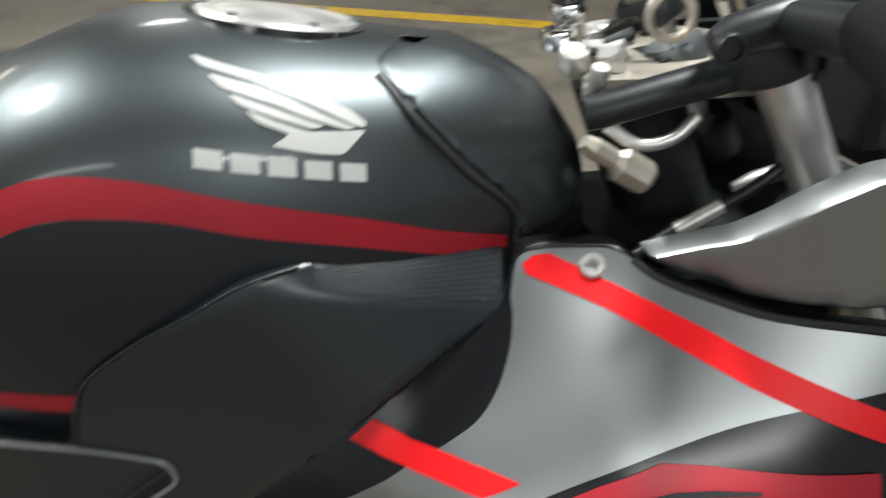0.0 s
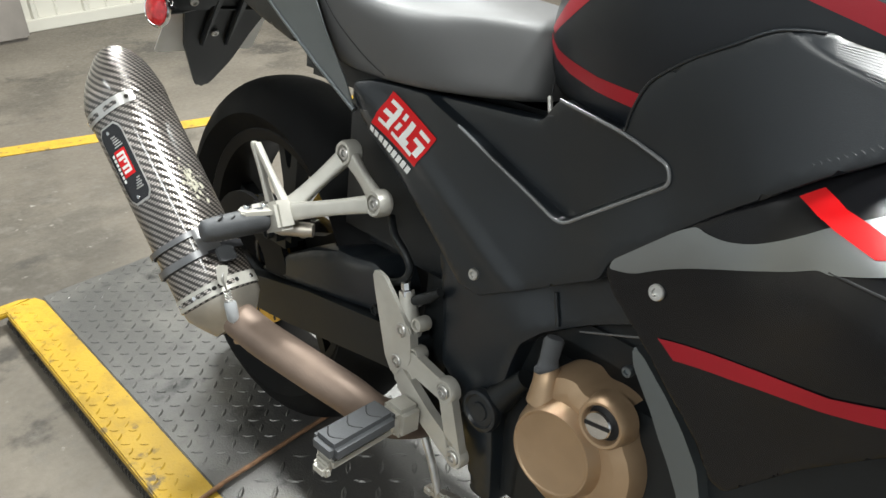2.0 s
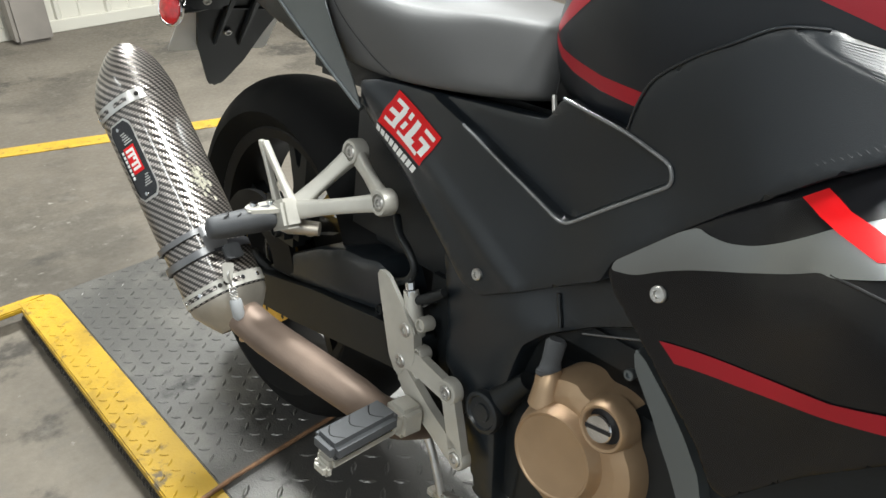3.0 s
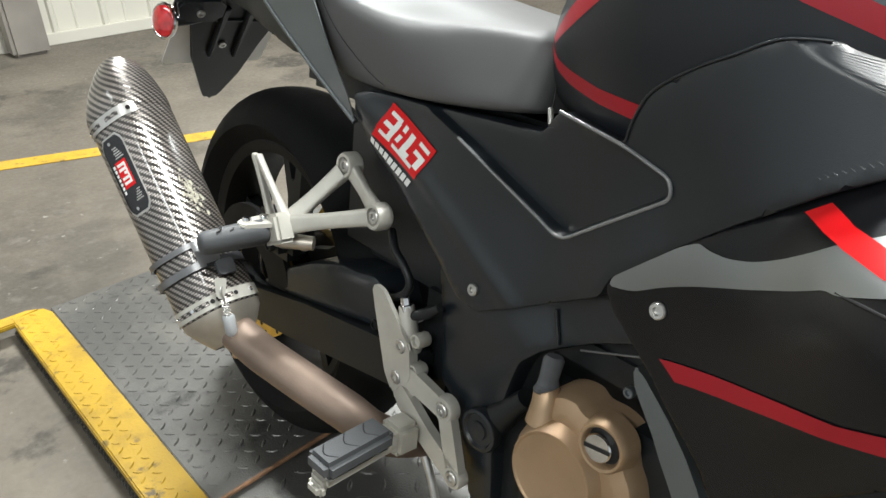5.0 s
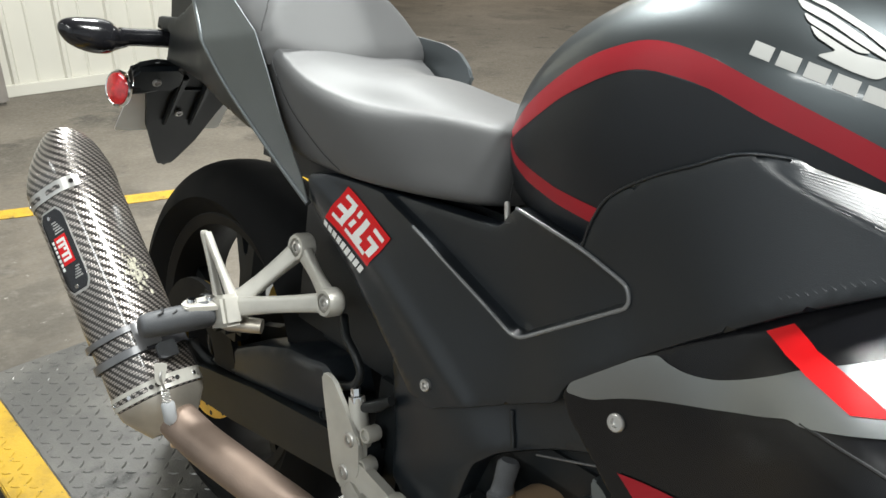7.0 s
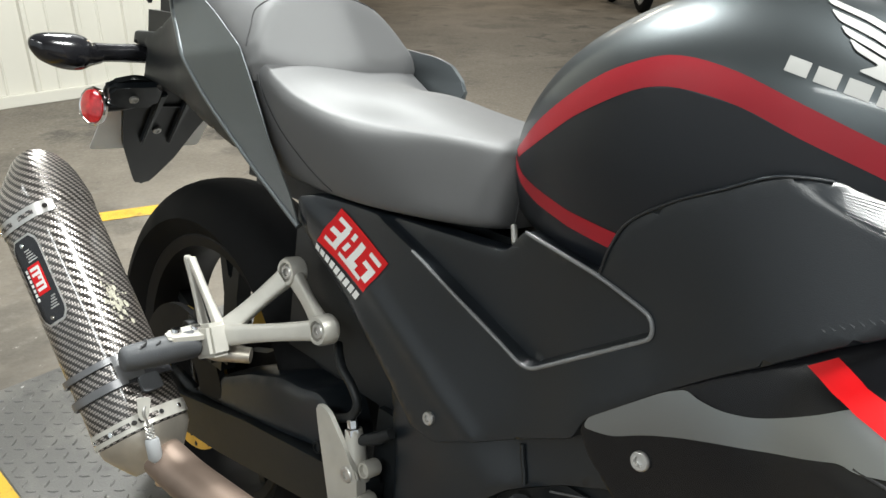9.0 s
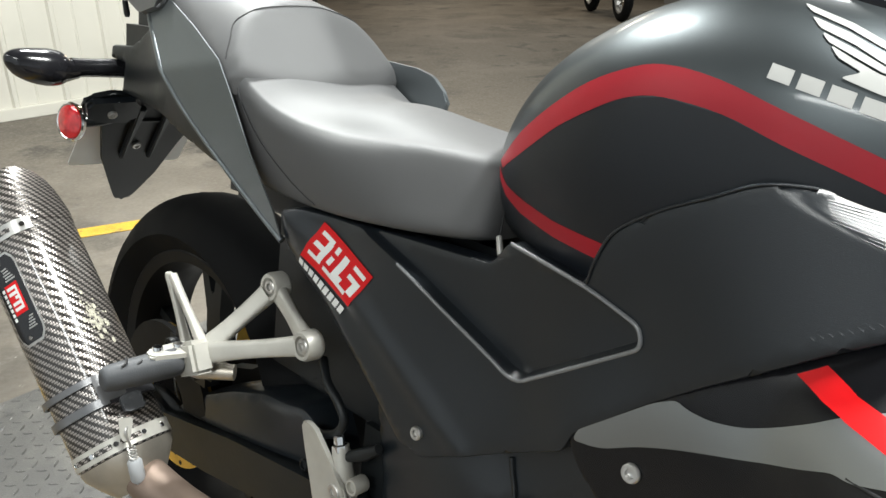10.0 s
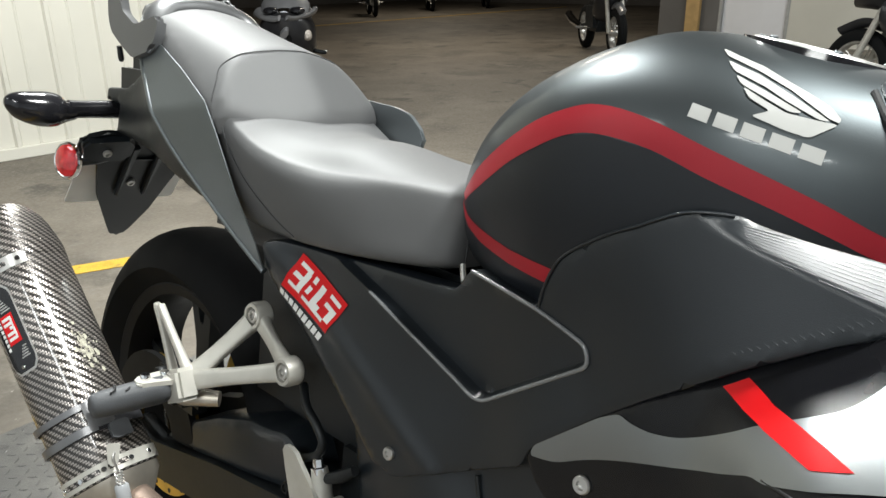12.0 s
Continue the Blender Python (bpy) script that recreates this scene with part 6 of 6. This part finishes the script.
# ---- other motorcycles far off in the garage ----
def parked_motorcycle(label, paint, m, faired=False):
    ob = thing("parked_motorcycle", label, "motorcycle", "motorcycles parked far off", m=m)
    for x in (0.0, 1.35):
        ax = Matrix.Translation((x, 0, 0.30)) @ pose(0, 0, 0, 90, 0, 0)
        w = part("wheel", lathe([(0.19, -0.04), (0.21, -0.045), (0.20, 0), (0.21, 0.045), (0.19, 0.04), (0.18, 0.0), (0.19, -0.04)], ax, 40), STEEL, ob, "polished rim")
        part("tyre", lathe([(0.205, -0.05), (0.25, -0.058), (0.285, -0.04), (0.30, 0.0), (0.285, 0.04), (0.25, 0.058), (0.205, 0.05), (0.205, -0.05)], ax, 40), RUBBER, w)
        part("hub", lathe([(0.02, -0.09), (0.045, -0.06), (0.045, 0.06), (0.02, 0.09)], ax, 20), STEEL, w)
        for k in range(10):
            a = 2 * math.pi * k / 10
            part("spoke", tube([ax @ Vector((0.04 * math.cos(a), 0.04 * math.sin(a), 0.02 if k % 2 else -0.02)), ax @ Vector((0.195 * math.cos(a + 0.12), 0.195 * math.sin(a + 0.12), 0))], 0.005, 6), STEEL, w)
    for y in (-0.10, 0.10):
        part("fork", tube([(1.35, y, 0.30), (1.20, y, 0.66), (1.10, y, 0.92)], [0.028, 0.026, 0.022], 14), ALLOY, ob, "pale fork leg")
        part("foot_peg", tube([(0.55, y, 0.33), (0.55, y * 3.2, 0.33)], 0.014, 10), STEEL, ob)
    part("mudguard", tube(spline([(1.20, 0, 0.62), (1.36, 0, 0.64), (1.55, 0, 0.56)], 5), [0.05, 0.06, 0.06, 0.05], 12, flat=0.5), paint, ob)
    part("tank", rings([[Vector((x, wy * math.cos(a), 0.80 + h * math.sin(a))) for a in (2 * math.pi * k / 20 for k in range(20))] for x, wy, h in ((0.55, 0.06, 0.05), (0.62, 0.12, 0.10), (0.80, 0.15, 0.14), (0.98, 0.12, 0.12), (1.04, 0.05, 0.05))]), paint, ob)
    part("saddle", rings([[Vector((x, wy * math.cos(a), z + 0.045 * math.sin(a))) for a in (2 * math.pi * k / 16 for k in range(16))] for x, wy, z in ((-0.15, 0.06, 0.88), (-0.05, 0.11, 0.84), (0.25, 0.13, 0.80), (0.50, 0.10, 0.78), (0.56, 0.05, 0.78))]), VINYL, ob)
    part("engine", box(0.42, 0.88, -0.16, 0.16, 0.28, 0.66, 0.05), FRAMEBLACK, ob)
    part("cylinder", tube([(0.70, 0, 0.6), (0.78, 0, 0.75)], 0.10, 16), ALLOY, ob)
    low = 0.15 if faired else 0.0
    part("nose", rings([[Vector((x, wy * math.cos(a), z - low + h * math.sin(a))) for a in (2 * math.pi * k / 20 for k in range(20))] for x, wy, z, h in ((1.02, 0.16, 0.92, 0.12), (1.14, 0.22, 0.90, 0.17), (1.30, 0.19, 0.86, 0.12), (1.44, 0.06, 0.80, 0.05))]), paint, ob)
    part("belly", rings([[Vector((x, wy * math.cos(a), z + h * math.sin(a))) for a in (2 * math.pi * k / 20 for k in range(20))] for x, wy, z, h in ((0.80, 0.17, 0.55, 0.18), (0.98, 0.21, 0.64, 0.20), (1.12, 0.20, 0.72, 0.16), (1.20, 0.08, 0.76, 0.06))]), PAINT_A, ob, "black lower cowl")
    if faired:
        part("front_cowl", rings([[Vector((x, wy * math.copysign(abs(math.cos(a)) ** 0.7, math.cos(a)), z + h * math.copysign(abs(math.sin(a)) ** 0.8, math.sin(a)))) for a in (2 * math.pi * k / 24 for k in range(24))] for x, wy, z, h in ((0.85, 0.22, 0.54, 0.24), (1.08, 0.25, 0.52, 0.24), (1.28, 0.24, 0.54, 0.20), (1.42, 0.17, 0.60, 0.14), (1.50, 0.05, 0.65, 0.05))]), PAINT_A, ob, "glossy black front cowl")
        for y in (-1, 1):
            part("cheek_panel", tube(spline([(1.18, y * 0.245, 0.74), (1.34, y * 0.20, 0.71), (1.47, y * 0.09, 0.69), (1.52, y * 0.03, 0.70)], 5), [0.05, 0.05, 0.045, 0.035, 0.03], 12, flat=0.5), PAINT_B, ob, "silver cheek panel")
            part("lamp_glass", rings([[Vector((x, y * (0.11 + wy * math.cos(a)), 0.75 + h * math.sin(a))) for a in (2 * math.pi * k / 16 for k in range(16))] for x, wy, h in ((1.36, 0.07, 0.035), (1.43, 0.055, 0.028), (1.46, 0.02, 0.010))]), GLOSSBLACK, ob, "dark headlamp glass")
            part("turn_signal", rings([[Vector((x, y * (0.185 + wy * math.cos(a)), 0.545 + h * math.sin(a))) for a in (2 * math.pi * k / 12 for k in range(12))] for x, wy, h in ((1.36, 0.040, 0.050), (1.405, 0.034, 0.042), (1.43, 0.010, 0.014))]), PALELENS, ob, "clear turn signal")
            part("crash_stub", tube([(1.15, y * 0.20, 0.40), (1.18, y * 0.30, 0.38), (1.20, y * 0.33, 0.38)], [0.02, 0.02, 0.012], 10), FRAMEBLACK, ob)
    part("headlamp", rings([[Vector((x, wy * math.cos(a), z + h * math.sin(a))) for a in (2 * math.pi * k / 16 for k in range(16))] for x, wy, z, h in ((1.28, 0.13, 0.89 - low, 0.05), (1.36, 0.11, 0.88 - low, 0.045), (1.40, 0.05, 0.87 - low, 0.03))]), CHROME, ob)
    part("handlebar", tube(spline([(1.0, -0.36, 1.02), (1.06, -0.15, 1.0), (1.06, 0.15, 1.0), (1.0, 0.36, 1.02)], 5), 0.014, 10), FRAMEBLACK, ob)
    part("silencer", tube([(0.35, -0.17, 0.32), (0.0, -0.2, 0.38), (-0.25, -0.2, 0.46)], [0.04, 0.055, 0.055], 14), CHROME, ob)
    part("swing_arm", tube([(0.0, -0.09, 0.30), (0.48, -0.09, 0.38)], 0.03, 10), FRAMEBLACK, ob)
    return ob


PALELENS = material("pale_lens", (0.62, 0.56, 0.50), 0.15, 0.0, 0.3, 60, 0.0, 300, coat=1.0)
PAINT_A = material("far_black_paint", (0.02, 0.02, 0.022), 0.3, 0.0, 0.1)
PAINT_B = material("far_silver_paint", (0.30, 0.30, 0.31), 0.35, 0.6, 0.1)
parked_motorcycle("black and silver motorcycle parked facing across the floor", PAINT_B, pose(-5.60, 4.35, FLOOR, 0, 0, -40), True)
parked_motorcycle("black motorcycle parked behind the yellow line", PAINT_A, pose(-15.0, 13.6, FLOOR, 0, 0, -35))
parked_motorcycle("black motorcycle parked behind the yellow line", PAINT_A, pose(-15.7, 16.6, FLOOR, 0, 0, -40))
parked_motorcycle("black motorcycle parked behind the yellow line", PAINT_A, pose(-15.4, 18.9, FLOOR, 0, 0, -45))
parked_motorcycle("pale motorcycle seen head on with wire wheels", PAINT_B, pose(-5.094, 9.045, FLOOR, 0, 0, -41))
parked_motorcycle("dark motorcycle parked beside the doorway", PAINT_A, pose(0.55, 5.75, FLOOR, 0, 0, 160))
